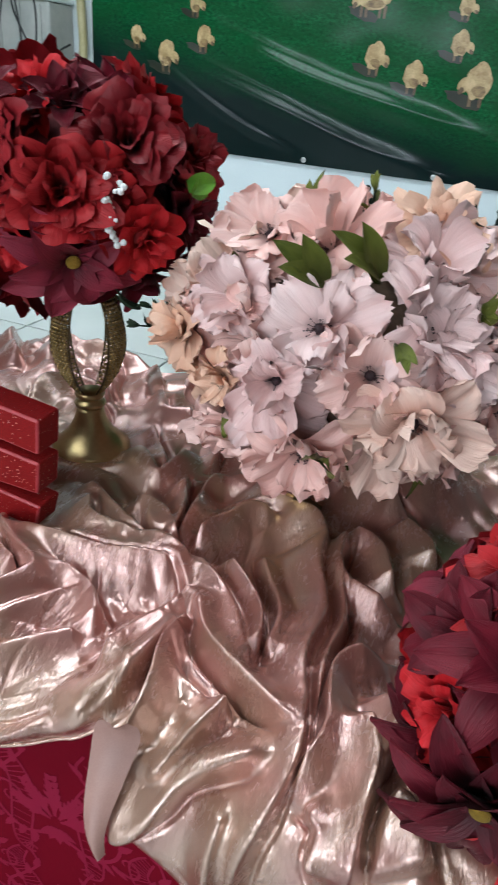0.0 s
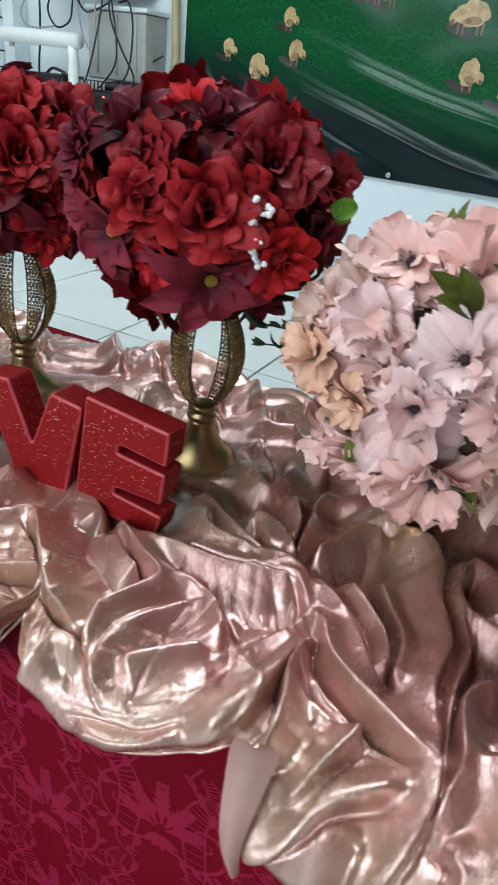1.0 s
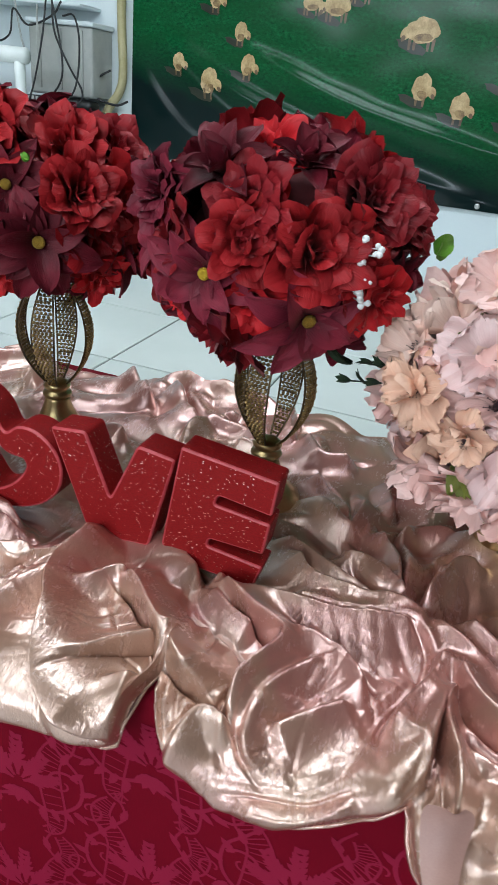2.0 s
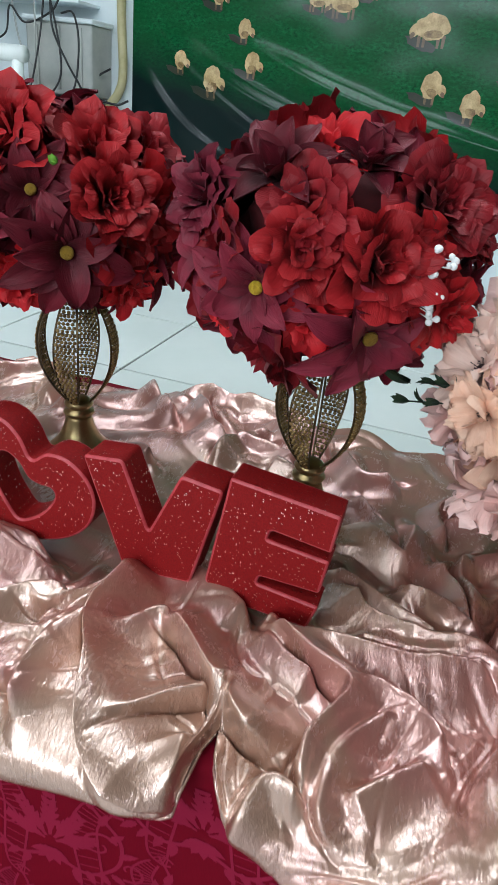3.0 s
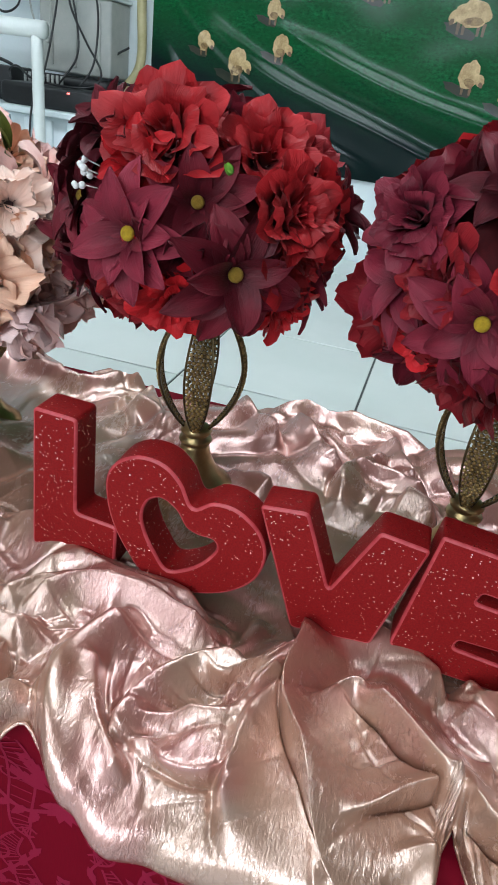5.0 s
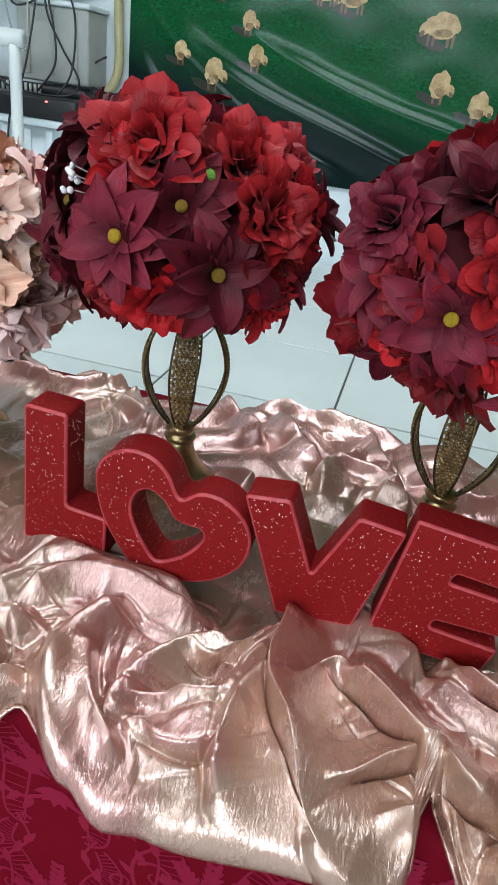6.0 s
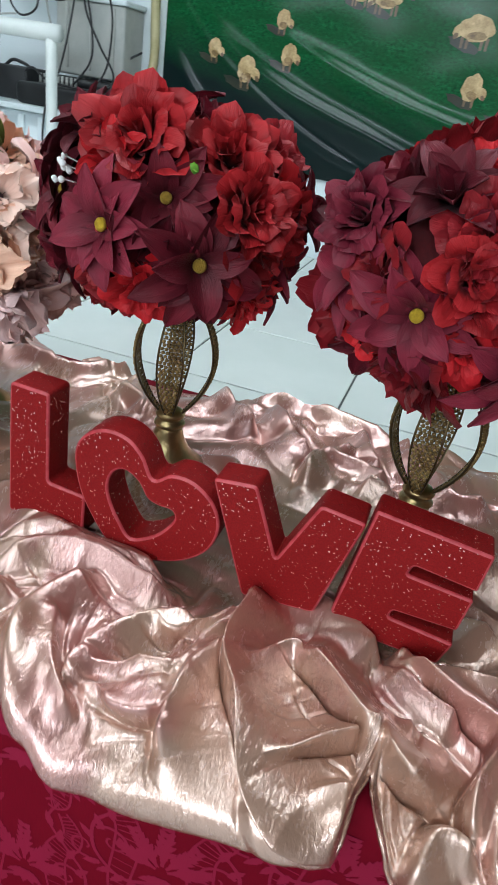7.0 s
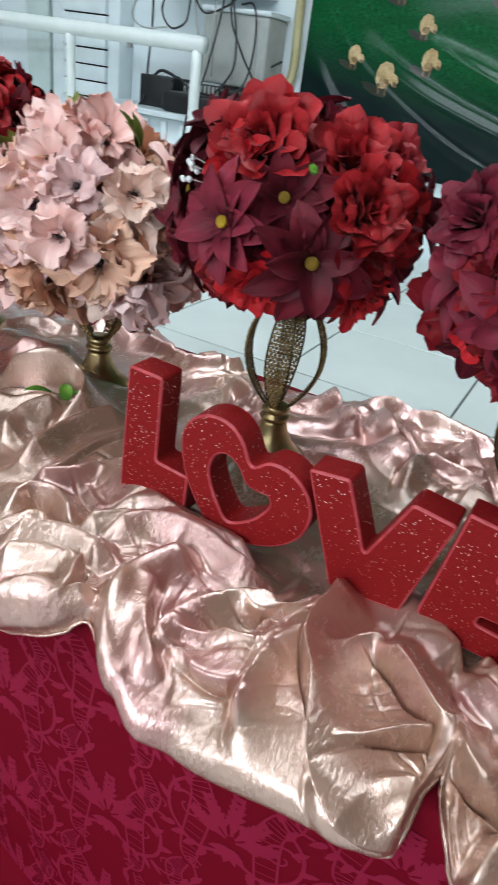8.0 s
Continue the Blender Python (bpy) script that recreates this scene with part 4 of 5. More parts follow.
        # a tight crease runs along the steep foot of the fold
        foot = 0.42 * h * taper * np.exp(-((q - 1.9) / 0.42) ** 2) * np.clip(-6 * lean * side, 0, 1)
        C[sel] = np.maximum(C[sel], foot)
        near = crest > G[sel]
        G[sel] = np.where(near, crest, G[sel])
        LX[sel] = np.where(near, -lean * gx * crest, LX[sel])
        LS[sel] = np.where(near, -lean * gs * crest, LS[sel])
    # flanks of neighbouring crests meet in a sharp valley
    D += 1.25 * E ** (1 / 6) - 0.006 - C * np.clip(1 - E ** (1 / 6) / 0.030, 0.25, 1)
    # hem: the swags stand off the cloth and turn under
    left = H - S
    calm = np.clip(left / 0.07, 0, 1)
    D *= 0.40 + 0.60 * calm * calm * (3 - 2 * calm)
    D += 0.013 * np.exp(-((left - 0.03) / 0.03) ** 2) - 0.016 * np.exp(-(left / 0.007) ** 2)
    # soft bunching where the vases and letters press the cloth flat
    D = 0.085 * np.tanh(D / 0.085)
    for mx, ms, mh, mw in ((-1.27, 0.40, 0.070, 0.085), (-1.45, 0.42, 0.060, 0.09), (-1.28, 0.355, 0.050, 0.08), (-1.46, 0.30, 0.06, 0.09), (-0.20, 0.23, 0.045, 0.10), (-0.02, 0.20, 0.05, 0.10), (-0.27, 0.47, 0.020, 0.07)):
        D += 0.55 * mh * np.exp(-((X - mx) ** 2 + (S - ms) ** 2) / mw ** 2) * (1 + 0.25 * np.sin(X * 47 + S * 31))
    for mx, ms, mw in ((-0.908, 0.305, 0.07), (-0.530, 0.322, 0.07)):
        k_ = np.exp(-(((X - mx) ** 2 + (S - ms) ** 2) / mw ** 2) ** 2)
        D = D * (1 - k_) + 0.004 * k_
    # leaning crests overhang
    for _ in range(14):
        LX[1:-1, 1:-1] = (LX[:-2, 1:-1] + LX[2:, 1:-1] + LX[1:-1, :-2] + LX[1:-1, 2:]) / 4
        LS[1:-1, 1:-1] = (LS[:-2, 1:-1] + LS[2:, 1:-1] + LS[1:-1, :-2] + LS[1:-1, 2:]) / 4
    X = X + 0.55 * LX
    S = S + 0.55 * LS
    # lay it over the table: top, rounded edge, front
    ang = np.clip((S - S_A) / S_ROUND, 0, math.pi / 2)
    ny, nz = -np.sin(ang), np.cos(ang)
    y = np.where(S < S_A, S_BACK - S, S_FRONT + S_ROUND - S_ROUND * np.sin(ang))
    z = np.where(S < S_A, S_TOP, S_TOP - S_ROUND + S_ROUND * np.cos(ang) - np.maximum(0, S - S_B))
    low = np.where(S < S_A, -0.018, -0.012 - 0.004 * np.sin(X * 9))
    D = np.maximum(D, low + 0.002 * np.sin(X * 50))
    y = y + 0.10 * np.maximum(0, S - S_B)
    P = np.stack([X + 0.006 * np.sin(S * 40 + X * 12), y + ny * D, z + nz * D], -1).reshape(-1, 3)
    idx = np.arange(nx * ns).reshape(ns, nx)
    F = np.stack([idx[:-1, :-1], idx[1:, :-1], idx[1:, 1:], idx[:-1, 1:]], -1).reshape(-1, 4)
    me = bpy.data.meshes.new("satin")
    me.vertices.add(len(P))
    me.vertices.foreach_set("co", P.astype(np.float32).ravel())
    me.loops.add(F.size)
    me.loops.foreach_set("vertex_index", F.astype(np.int32).ravel())
    me.polygons.add(len(F))
    me.polygons.foreach_set("loop_start", np.arange(0, F.size, 4, dtype=np.int32))
    me.polygons.foreach_set("loop_total", np.full(len(F), 4, dtype=np.int32))
    me.update(calc_edges=True)
    me.validate()
    edge = P.reshape(ns, nx, 3)[-1, ::3]
    return me, [tuple(float(c) for c in p) for p in edge]


satin = thing("satin_drape", "rumpled rose-gold satin drape swagged over the front of the red table", "drape")
satin_me, satin_hem = satin_sheet()
part_mesh("cloth", satin_me, SATIN, satin)
part("hem", tube_bm([(x, y - 0.001, z) for x, y, z in satin_hem], 0.0022, 5, 1), SATIN, satin, "narrow stitched hem")

# the corner of the right swag is turned back and shows the dull underside
UNDERSIDE = plain("dull_satin_back", (0.30, 0.155, 0.125), (0.37, 0.205, 0.165), 0.5, scale=20.0, fine=700.0)
satin_co = np.empty(len(satin_me.vertices) * 3, dtype=np.float32)
satin_me.vertices.foreach_get("co", satin_co)
satin_co = satin_co.reshape(-1, 3)


def satin_front(x, z):
    near = (abs(satin_co[:, 0] - x) < 0.010) & (abs(satin_co[:, 2] - z) < 0.010)
    return float(satin_co[near, 1].min()) if near.any() else S_FRONT + 0.02


bm = bmesh.new()
lobe = []
left_edge = smooth_path([(-0.214, 0.804, 0), (-0.231, 0.790, 0), (-0.225, 0.760, 0), (-0.208, 0.732, 0), (-0.191, 0.713, 0)], 4)
right_edge = smooth_path([(-0.200, 0.806, 0), (-0.188, 0.792, 0), (-0.190, 0.762, 0), (-0.190, 0.735, 0), (-0.186, 0.714, 0)], 4)
for a, b in zip(left_edge, right_edge):
    line = []
    for k in range(9):
        u = k / 8
        x, z = a.x + (b.x - a.x) * u, a.y + (b.y - a.y) * u
        line.append((x, z, 0.003 + 0.010 * math.sin(math.pi * min(1, 0.15 + 0.85 * u)) ** 0.7))
    base_y = sum(satin_front(x, z) for x, z, _ in line) / 9
    lobe.append([bm.verts.new((x, base_y - d, z)) for x, z, d in line])
for r0, r1 in zip(lobe, lobe[1:]):
    for k in range(8):
        bm.faces.new((r0[k], r0[k + 1], r1[k + 1], r1[k]))
for _ in range(3):
    bmesh.ops.smooth_vert(bm, verts=bm.verts, factor=0.5, use_axis_y=True)
part("turned_corner", bm, UNDERSIDE, satin, "dull pink underside of the turned corner")

# ---- letters ----


def letter(name, loops, depth, bevel, x, y, z, yaw, pitch, label):
    """Foam letter: outlines (holes allowed) in metres in the upright plane, front at y = 0."""
    cu = bpy.data.curves.new(name, "CURVE")
    cu.dimensions, cu.fill_mode = "2D", "BOTH"
    cu.extrude, cu.bevel_depth, cu.bevel_resolution, cu.offset = depth / 2 - bevel, bevel, 2, -bevel
    for pts in loops:
        sp = cu.splines.new("POLY")
        sp.points.add(len(pts) - 1)
        for p, (a, b) in zip(sp.points, pts):
            p.co = (a, b, 0, 1)
        sp.use_cyclic_u = True
    tmp = bpy.data.objects.new(name, cu)
    scene.collection.objects.link(tmp)
    me = bpy.data.meshes.new_from_object(tmp.evaluated_get(bpy.context.evaluated_depsgraph_get()))
    bpy.data.objects.remove(tmp)
    bpy.data.curves.remove(cu)
    me.materials.clear()
    me.transform(pose(0, depth / 2, 0, 90))
    halves = []
    for keep_edge in (False, True):
        bm = bmesh.new()
        bm.from_mesh(me)
        bmesh.ops.delete(bm, geom=[f for f in bm.faces if (0.15 < abs(f.normal.y) < 0.97) != keep_edge], context="FACES")
        halves.append(bm)
    ob = part(name, halves[0], GLITTER, smooth=False)
    part("cut_edge", halves[1], WORN_LIT_EDGE, ob, "paler red worn foam edge with the bevel highlight painted in", smooth=False)
    ob.matrix_world = pose(x, y, z, pitch, 0, yaw)
    return tagged(ob, label, "letter", "love letters on the table")


def rounded(pts, r=0.006, n=4):
    out = []
    for i, p in enumerate(pts):
        a, b, c = Vector(pts[i - 1]), Vector(p), Vector(pts[(i + 1) % len(pts)])
        u, w = (a - b), (c - b)
        rr = min(r, u.length * 0.45, w.length * 0.45)
        p0, p1 = b + u.normalized() * rr, b + w.normalized() * rr
        for k in range(n + 1):
            t = k / n
            q = (1 - t) ** 2 * p0 + 2 * t * (1 - t) * b + t * t * p1
            out.append((q.x, q.y))
    return out


LETTER_Y, LETTER_Z = 0.547, 0.780


def upright(pts):
    """Outline points given by their place over the table, as offsets from the letter's foot."""
    return [(x, z - LETTER_Z) for x, z in pts]


letter("letter_l", [rounded(upright([(-1.021, 0.790), (-0.914, 0.785), (-0.912, 0.846), (-0.963, 0.850), (-0.961, 0.970), (-1.013, 0.972)]))], 0.046, 0.003, 0, LETTER_Y, LETTER_Z, 0, 0, "red glitter foam letter L standing on the satin")
heart_out = [(-0.927, 0.905), (-0.914, 0.932), (-0.888, 0.946), (-0.860, 0.943), (-0.840, 0.926), (-0.825, 0.900), (-0.803, 0.913), (-0.776, 0.912), (-0.750, 0.893), (-0.739, 0.864), (-0.747, 0.830), (-0.772, 0.804), (-0.806, 0.788), (-0.846, 0.781), (-0.875, 0.789), (-0.899, 0.817), (-0.920, 0.858)]
heart_in = [(-0.876, 0.893), (-0.861, 0.901), (-0.843, 0.891), (-0.831, 0.873), (-0.816, 0.867), (-0.799, 0.866), (-0.795, 0.854), (-0.809, 0.832), (-0.828, 0.816), (-0.849, 0.808), (-0.864, 0.826), (-0.876, 0.848), (-0.882, 0.872)]


def closed_curve(pts, n=5):
    path = smooth_path([(x, z, 0) for x, z in pts[-2:] + pts + pts[:2]], n)
    return [(p.x, p.y) for p in path[2 * n:(len(pts) + 2) * n]]


letter("letter_o", [upright(closed_curve(heart_out)), upright(closed_curve(heart_in))], 0.046, 0.003, 0, LETTER_Y, LETTER_Z, 0, 0, "red glitter foam heart-shaped letter O with a heart hole")
letter("letter_v", [rounded(upright([(-0.700, 0.780), (-0.612, 0.789), (-0.580, 0.926), (-0.631, 0.932), (-0.668, 0.846), (-0.703, 0.932), (-0.754, 0.926)]))], 0.046, 0.003, 0, LETTER_Y, LETTER_Z, 0, 0, "red glitter foam letter V standing on the satin")
letter("letter_e", [rounded(upright([(-0.594, 0.800), (-0.575, 0.780), (-0.466, 0.776), (-0.457, 0.810), (-0.531, 0.818), (-0.529, 0.829), (-0.459, 0.829), (-0.454, 0.874), (-0.526, 0.881), (-0.522, 0.894), (-0.454, 0.886), (-0.450, 0.933), (-0.574, 0.946)]), 0.004)], 0.042, 0.003, 0, LETTER_Y, LETTER_Z, 0, 0, "red glitter foam letter E with two narrow slots")

# ---- flowers ----


def petal_strip(bm, uvl, rows):
    """rows: lines of points from base to tip."""
    vs = [[bm.verts.new(p) for p in line] for line in rows]
    m, n_ = len(vs) - 1, len(vs[0]) - 1
    for j in range(m):
        for i in range(n_):
            f_ = bm.faces.new((vs[j][i], vs[j][i + 1], vs[j + 1][i + 1], vs[j + 1][i]))
            for l_, (jj, ii) in zip(f_.loops, ((j, i), (j, i + 1), (j + 1, i + 1), (j + 1, i))):
                l_[uvl].uv = (ii / n_, jj / m)


def open_petal(bm, uvl, rng, turn, length, width, a0, a1, cup, ruffle, tip, r0=0.08, z0=0.0, nu=7, nv=7, jag=0.0, crease=0.0):
    """A petal that leaves the axis at r0 and bends from the angle a0 to a1; tip: 0 round and broad, 1 pointed."""
    rows, r, z = [], r0, z0
    ph, fr = rng.uniform(0, 6.28), rng.uniform(5, 9)
    for j in range(nv + 1):
        v = j / nv
        a = radians(a0 + (a1 - a0) * v)
        point = math.sin(math.pi * min(1, 0.12 + 0.88 * v)) ** 0.75 * (1 - 0.25 * v)
        broad = (0.30 + 0.95 * v ** 0.9) * math.sqrt(max(0.0, 1 - max(0.0, (v - 0.62) / 0.44) ** 2.4))
        half = width * (tip * point + (1 - tip) * broad)
        line = []
        for i in range(nu + 1):
            u = 2 * i / nu - 1
            lift = crease * half * abs(u) * (1.1 - 0.5 * v) + cup * half * u * u * (0.4 + v) + ruffle * v * v * math.sin(fr * u + ph) + 0.4 * ruffle * v * math.sin(2.3 * fr * u - ph)
            e = r - (jag * abs(math.sin(9 * u + ph)) * v ** 4 * (1 if j == nv else 0)) - (0.20 * (1 - tip) * length * u * u * v * v)
            x, y, zz = e - lift * math.sin(a), half * u, z + lift * math.cos(a)
            line.append((x * math.cos(turn) - y * math.sin(turn), x * math.sin(turn) + y * math.cos(turn), zz))
        rows.append(line)
        r += length / nv * math.cos(a)
        z += length / nv * math.sin(a)
    petal_strip(bm, uvl, rows)


def wrap_petal(bm, uvl, rng, turn, radius, span, z0, z1, open_, roll, ruffle, nu=8, nv=6):
    """A petal that wraps the axis like part of a bowl, with its lip rolled outwards."""
    rows, ph = [], rng.uniform(0, 6.28)
    peak = rng.uniform(-0.25, 0.25)
    for j in range(nv + 1):
        v = j / nv
        sv = (0.55 + 0.45 * math.sin(math.pi * min(1, 0.25 + 0.55 * v)))
        line = []
        for i in range(nu + 1):
            u = 2 * i / nu - 1
            top = 1 - 0.24 * abs(u - peak) ** 1.5
            vv = v * top
            r = radius * (0.32 + 0.68 * vv ** 0.75) + open_ * vv * vv
            z = z0 + (z1 - z0) * vv ** 0.85
            k = max(0.0, vv - 0.68) / 0.32
            r += roll * k * k * (0.8 + 0.5 * abs(u) + 0.3 * math.sin(3 * u + ph))
            z -= 0.75 * roll * k ** 2.4
            z += ruffle * v * v * math.sin(4.5 * u + ph) + 0.5 * ruffle * v ** 3 * math.sin(11 * u + 2.7 * ph)
            r += ruffle * v * math.sin(3.4 * u + 2 * ph)
            a = turn + u * span / 2 * sv
            line.append((r * math.cos(a), r * math.sin(a), z))
        rows.append(line)
    petal_strip(bm, uvl, rows)


def flower_mesh(name, seed):
    rng = random.Random(seed)
    bm = bmesh.new()
    uvl = bm.loops.layers.uv.new("UV")
    if name in ("rose", "bud"):
        full = name == "rose"
        layers = [(2, 0.12, 3.8, 0.05, 0.66, 0.00, 0.03), (3, 0.25, 2.7, 0.0, 0.78, 0.02, 0.09), (3, 0.42, 2.5, -0.05, 0.76, 0.06, 0.16)]
        if full:
            layers += [(5, 0.56, 1.7, -0.14, 0.76, 0.06, 0.20), (6, 0.72, 1.5, -0.22, 0.72, 0.06, 0.20), (6, 0.86, 1.45, -0.30, 0.58, 0.08, 0.22)]
        else:
            layers += [(4, 0.52, 2.0, -0.1, 0.62, 0.06, 0.12)]
        for n_, rad, span, z0, z1, op, roll in layers:
            off = rng.uniform(0, 6.28)
            for k in range(n_):
                wrap_petal(bm, uvl, rng, off + k * math.tau / n_ + rng.uniform(-0.15, 0.15), rad * rng.uniform(0.92, 1.08), span * rng.uniform(0.9, 1.1), z0, z1 + rng.uniform(-0.05, 0.05), op, roll * rng.uniform(0.6, 1.4), 0.10)
    elif name in ("bloom", "peony"):
        layers = [(3, 0.18, 2.6, 0.0, 0.55, 0.02, 0.08), (5, 0.38, 1.7, -0.05, 0.52, 0.08, 0.12), (6, 0.60, 1.4, -0.15, 0.38, 0.18, 0.14), (6, 0.78, 1.35, -0.2, 0.12, 0.24, 0.10)]
        ruf = 0.075 if name == "bloom" else 0.10
        for n_, rad, span, z0, z1, op, roll in layers:
            off = rng.uniform(0, 6.28)
            for k in range(n_):
                wrap_petal(bm, uvl, rng, off + k * math.tau / n_ + rng.uniform(-0.25, 0.25), rad * rng.uniform(0.85, 1.12), span * rng.uniform(0.8, 1.15), z0, z1 + rng.uniform(-0.12, 0.08), op, roll, ruf)
    elif name == "dahlia":
        for n_, length, width, a0, a1, z0 in ((8, 1.24, 0.35, 24, -26, -0.10), (7, 0.98, 0.31, 36, -6, -0.04), (6, 0.46, 0.15, 30, -4, 0.0)):
            off = rng.uniform(0, 6.28)
            for k in range(n_):
                open_petal(bm, uvl, rng, off + k * math.tau / n_ + rng.uniform(-0.12, 0.12), length * rng.uniform(0.9, 1.1), width * rng.uniform(0.9, 1.15), a0 + rng.uniform(-14, 14), a1 + rng.uniform(-30, 24), 0.15, 0.03, 0.92, z0=z0, nu=6, crease=0.45)
    elif name == "dark":
        for n_, length, width, a0, a1 in ((3, 0.80, 0.28, 80, 66), (5, 1.08, 0.34, 64, 28), (6, 1.28, 0.36, 36, -16)):
            off = rng.uniform(0, 6.28)
            for k in range(n_):
                open_petal(bm, uvl, rng, off + k * math.tau / n_ + rng.uniform(-0.2, 0.2), length * rng.uniform(0.88, 1.12), width, a0 + rng.uniform(-10, 10), a1 + rng.uniform(-20, 20), 0.25, 0.04, 0.92, nu=6, crease=0.4)
    elif name == "lily":
        for n_, length, width, a0, a1 in ((6, 1.05, 0.30, 62, -5), (5, 0.8, 0.22, 72, 30)):
            off = rng.uniform(0, 6.28)
            for k in range(n_):
                open_petal(bm, uvl, rng, off + k * math.tau / n_, length, width, a0, a1 + rng.uniform(-12, 12), 0.35, 0.05, 0.55, nu=7)
    elif name == "anemone":
        for n_, length, width, a0, a1, z0 in ((6, 1.08, 0.52, 34, -18, -0.06), (5, 0.90, 0.46, 58, 10, 0.02)):
            off = rng.uniform(0, 6.28)
            for k in range(n_):
                open_petal(bm, uvl, rng, off + k * math.tau / n_ + rng.uniform(-0.15, 0.15), length * rng.uniform(0.78, 1.22), width * rng.uniform(0.75, 1.1), a0 + rng.uniform(-24, 30), a1 + rng.uniform(-44, 44), rng.uniform(-0.2, 0.7), 0.10, 0.10, z0=z0, nu=12, nv=8, jag=0.09)
    elif name == "leaf":
        for k, (turn, length) in enumerate(((0.0, 1.0), (0.55, 0.85), (-0.6, 0.8))):
            open_petal(bm, uvl, rng, turn, length, 0.19, 62, 28 + 10 * k, 0.35, 0.01, 1.0, r0=0.0, nu=4)
    elif name == "flat_leaf":
        for turn, length in ((0.0, 1.0), (1.1, 0.6)):
            open_petal(bm, uvl, rng, turn, length, 0.34, 28, -12, 0.3, 0.02, 1.0, r0=-0.4, z0=0.2, nu=4)
    me = bpy.data.meshes.new(name)
    bm.to_mesh(me)
    bm.free()
    me.shade_smooth()
    return me


KINDS = {}


def flower_data(kind, material, variant):
    key = (kind, material.name, variant)
    if key not in KINDS:
        me = flower_mesh(kind, sum(map(ord, kind)) * 7 + variant)
        me.materials.append(material)
        KINDS[key] = me
    return KINDS[key]


def centre_data(kind, material):
    key = ("centre", kind, material.name)
    if key not in KINDS:
        rng = random.Random(5)
        if kind == "disc":
            bm = lathe_bm([(0.10, 0.04), (0.128, 0.08), (0.125, 0.125), (0.10, 0.155), (0.05, 0.168)], 20)
        else:
            bm = lathe_bm([(0.07, 0.0), (0.10, 0.05), (0.09, 0.12), (0.04, 0.15)], 14)
            for k in range(26):
                a, e = rng.uniform(0, 6.28), rng.uniform(25, 75)
                L = rng.uniform(0.20, 0.33)
                d = Vector((math.cos(a) * math.cos(radians(e)), math.sin(a) * math.cos(radians(e)), math.sin(radians(e))))
                tube_bm([d * 0.06, d * L * 0.6, d * L], 0.005, 4, 1, bm)
                bmesh.ops.create_icosphere(bm, subdivisions=1, radius=0.016, matrix=Matrix.Translation(d * L))
        me = bpy.data.meshes.new("flower_centre")
        bm.to_mesh(me)
        bm.free()
        me.shade_smooth()
        me.materials.append(material)
        KINDS[key] = me
    return KINDS[key]


STYLES = {  # kind of mesh, petal material, centre, centre material, label
    "rose": ("rose", RED, None, None, "red cloth rose"),
    "rose_d": ("rose", DEEP, None, None, "deep red cloth rose"),
    "rose_p": ("rose", PLUM, None, None, "plum cloth rose"),
    "bloom": ("bloom", SCARLET, None, None, "bright scarlet bloom"),
    "lily": ("lily", SCARLET, None, None, "bright red lily"),
    "dahlia": ("dahlia", WINE, "disc", OCHRE, "burgundy dahlia"),
    "dahlia_y": ("dahlia", PLUM, "disc", YELLOW, "burgundy dahlia with a yellow eye"),
    "dahlia_p": ("dahlia", PLUM, "disc", OCHRE, "plum dahlia"),
    "dark": ("dark", WINE, None, None, "dark burgundy bloom"),
    "an": ("anemone", BLUSH, "stamens", STAMEN, "blush anemone with dark stamens"),
    "lilac": ("anemone", LILAC, "stamens", STAMEN, "pale lilac anemone with dark stamens"),
    "cream": ("anemone", CREAM, "stamens", STAMEN, "cream anemone with dark stamens"),
    "orange": ("anemone", APRICOT, "stamens", STAMEN, "apricot anemone"),
    "peony": ("peony", APRICOT, None, None, "apricot peony"),
    "bud": ("bud", CREAM, None, None, "cream rosebud"),
    "mauve": ("anemone", LILAC, "stamens", STAMEN, "mauve anemone"),
    "leaf": ("leaf", LEAF, None, None, "olive green leaves"),
    "fresh": ("flat_leaf", FRESH, None, None, "fresh green leaf"),
    "sprout": ("leaf", DARK_LEAF, None, None, "dark green leaves"),
}


def place_flower(owner, style, position, normal, size, spin, variant):
    kind, material, eye, eye_material, label = STYLES[style]
    ob = new({"leaf": "leaf_sprig", "flat_leaf": "leaf", "dark": "bloom", "bud": "rosebud"}.get(kind, kind), flower_data(kind, material, variant % 5))
    ob.parent = owner
    ob["label"] = label
    q = Vector(normal).to_track_quat("Z", "Y") @ Euler((0, 0, spin)).to_quaternion()
    ob.matrix_basis = Matrix.LocRotScale(Vector(position), q, Vector((size, size, size)))
    if eye:
        c = new("flower_centre", centre_data(eye, eye_material))
        c.parent = ob
    return ob


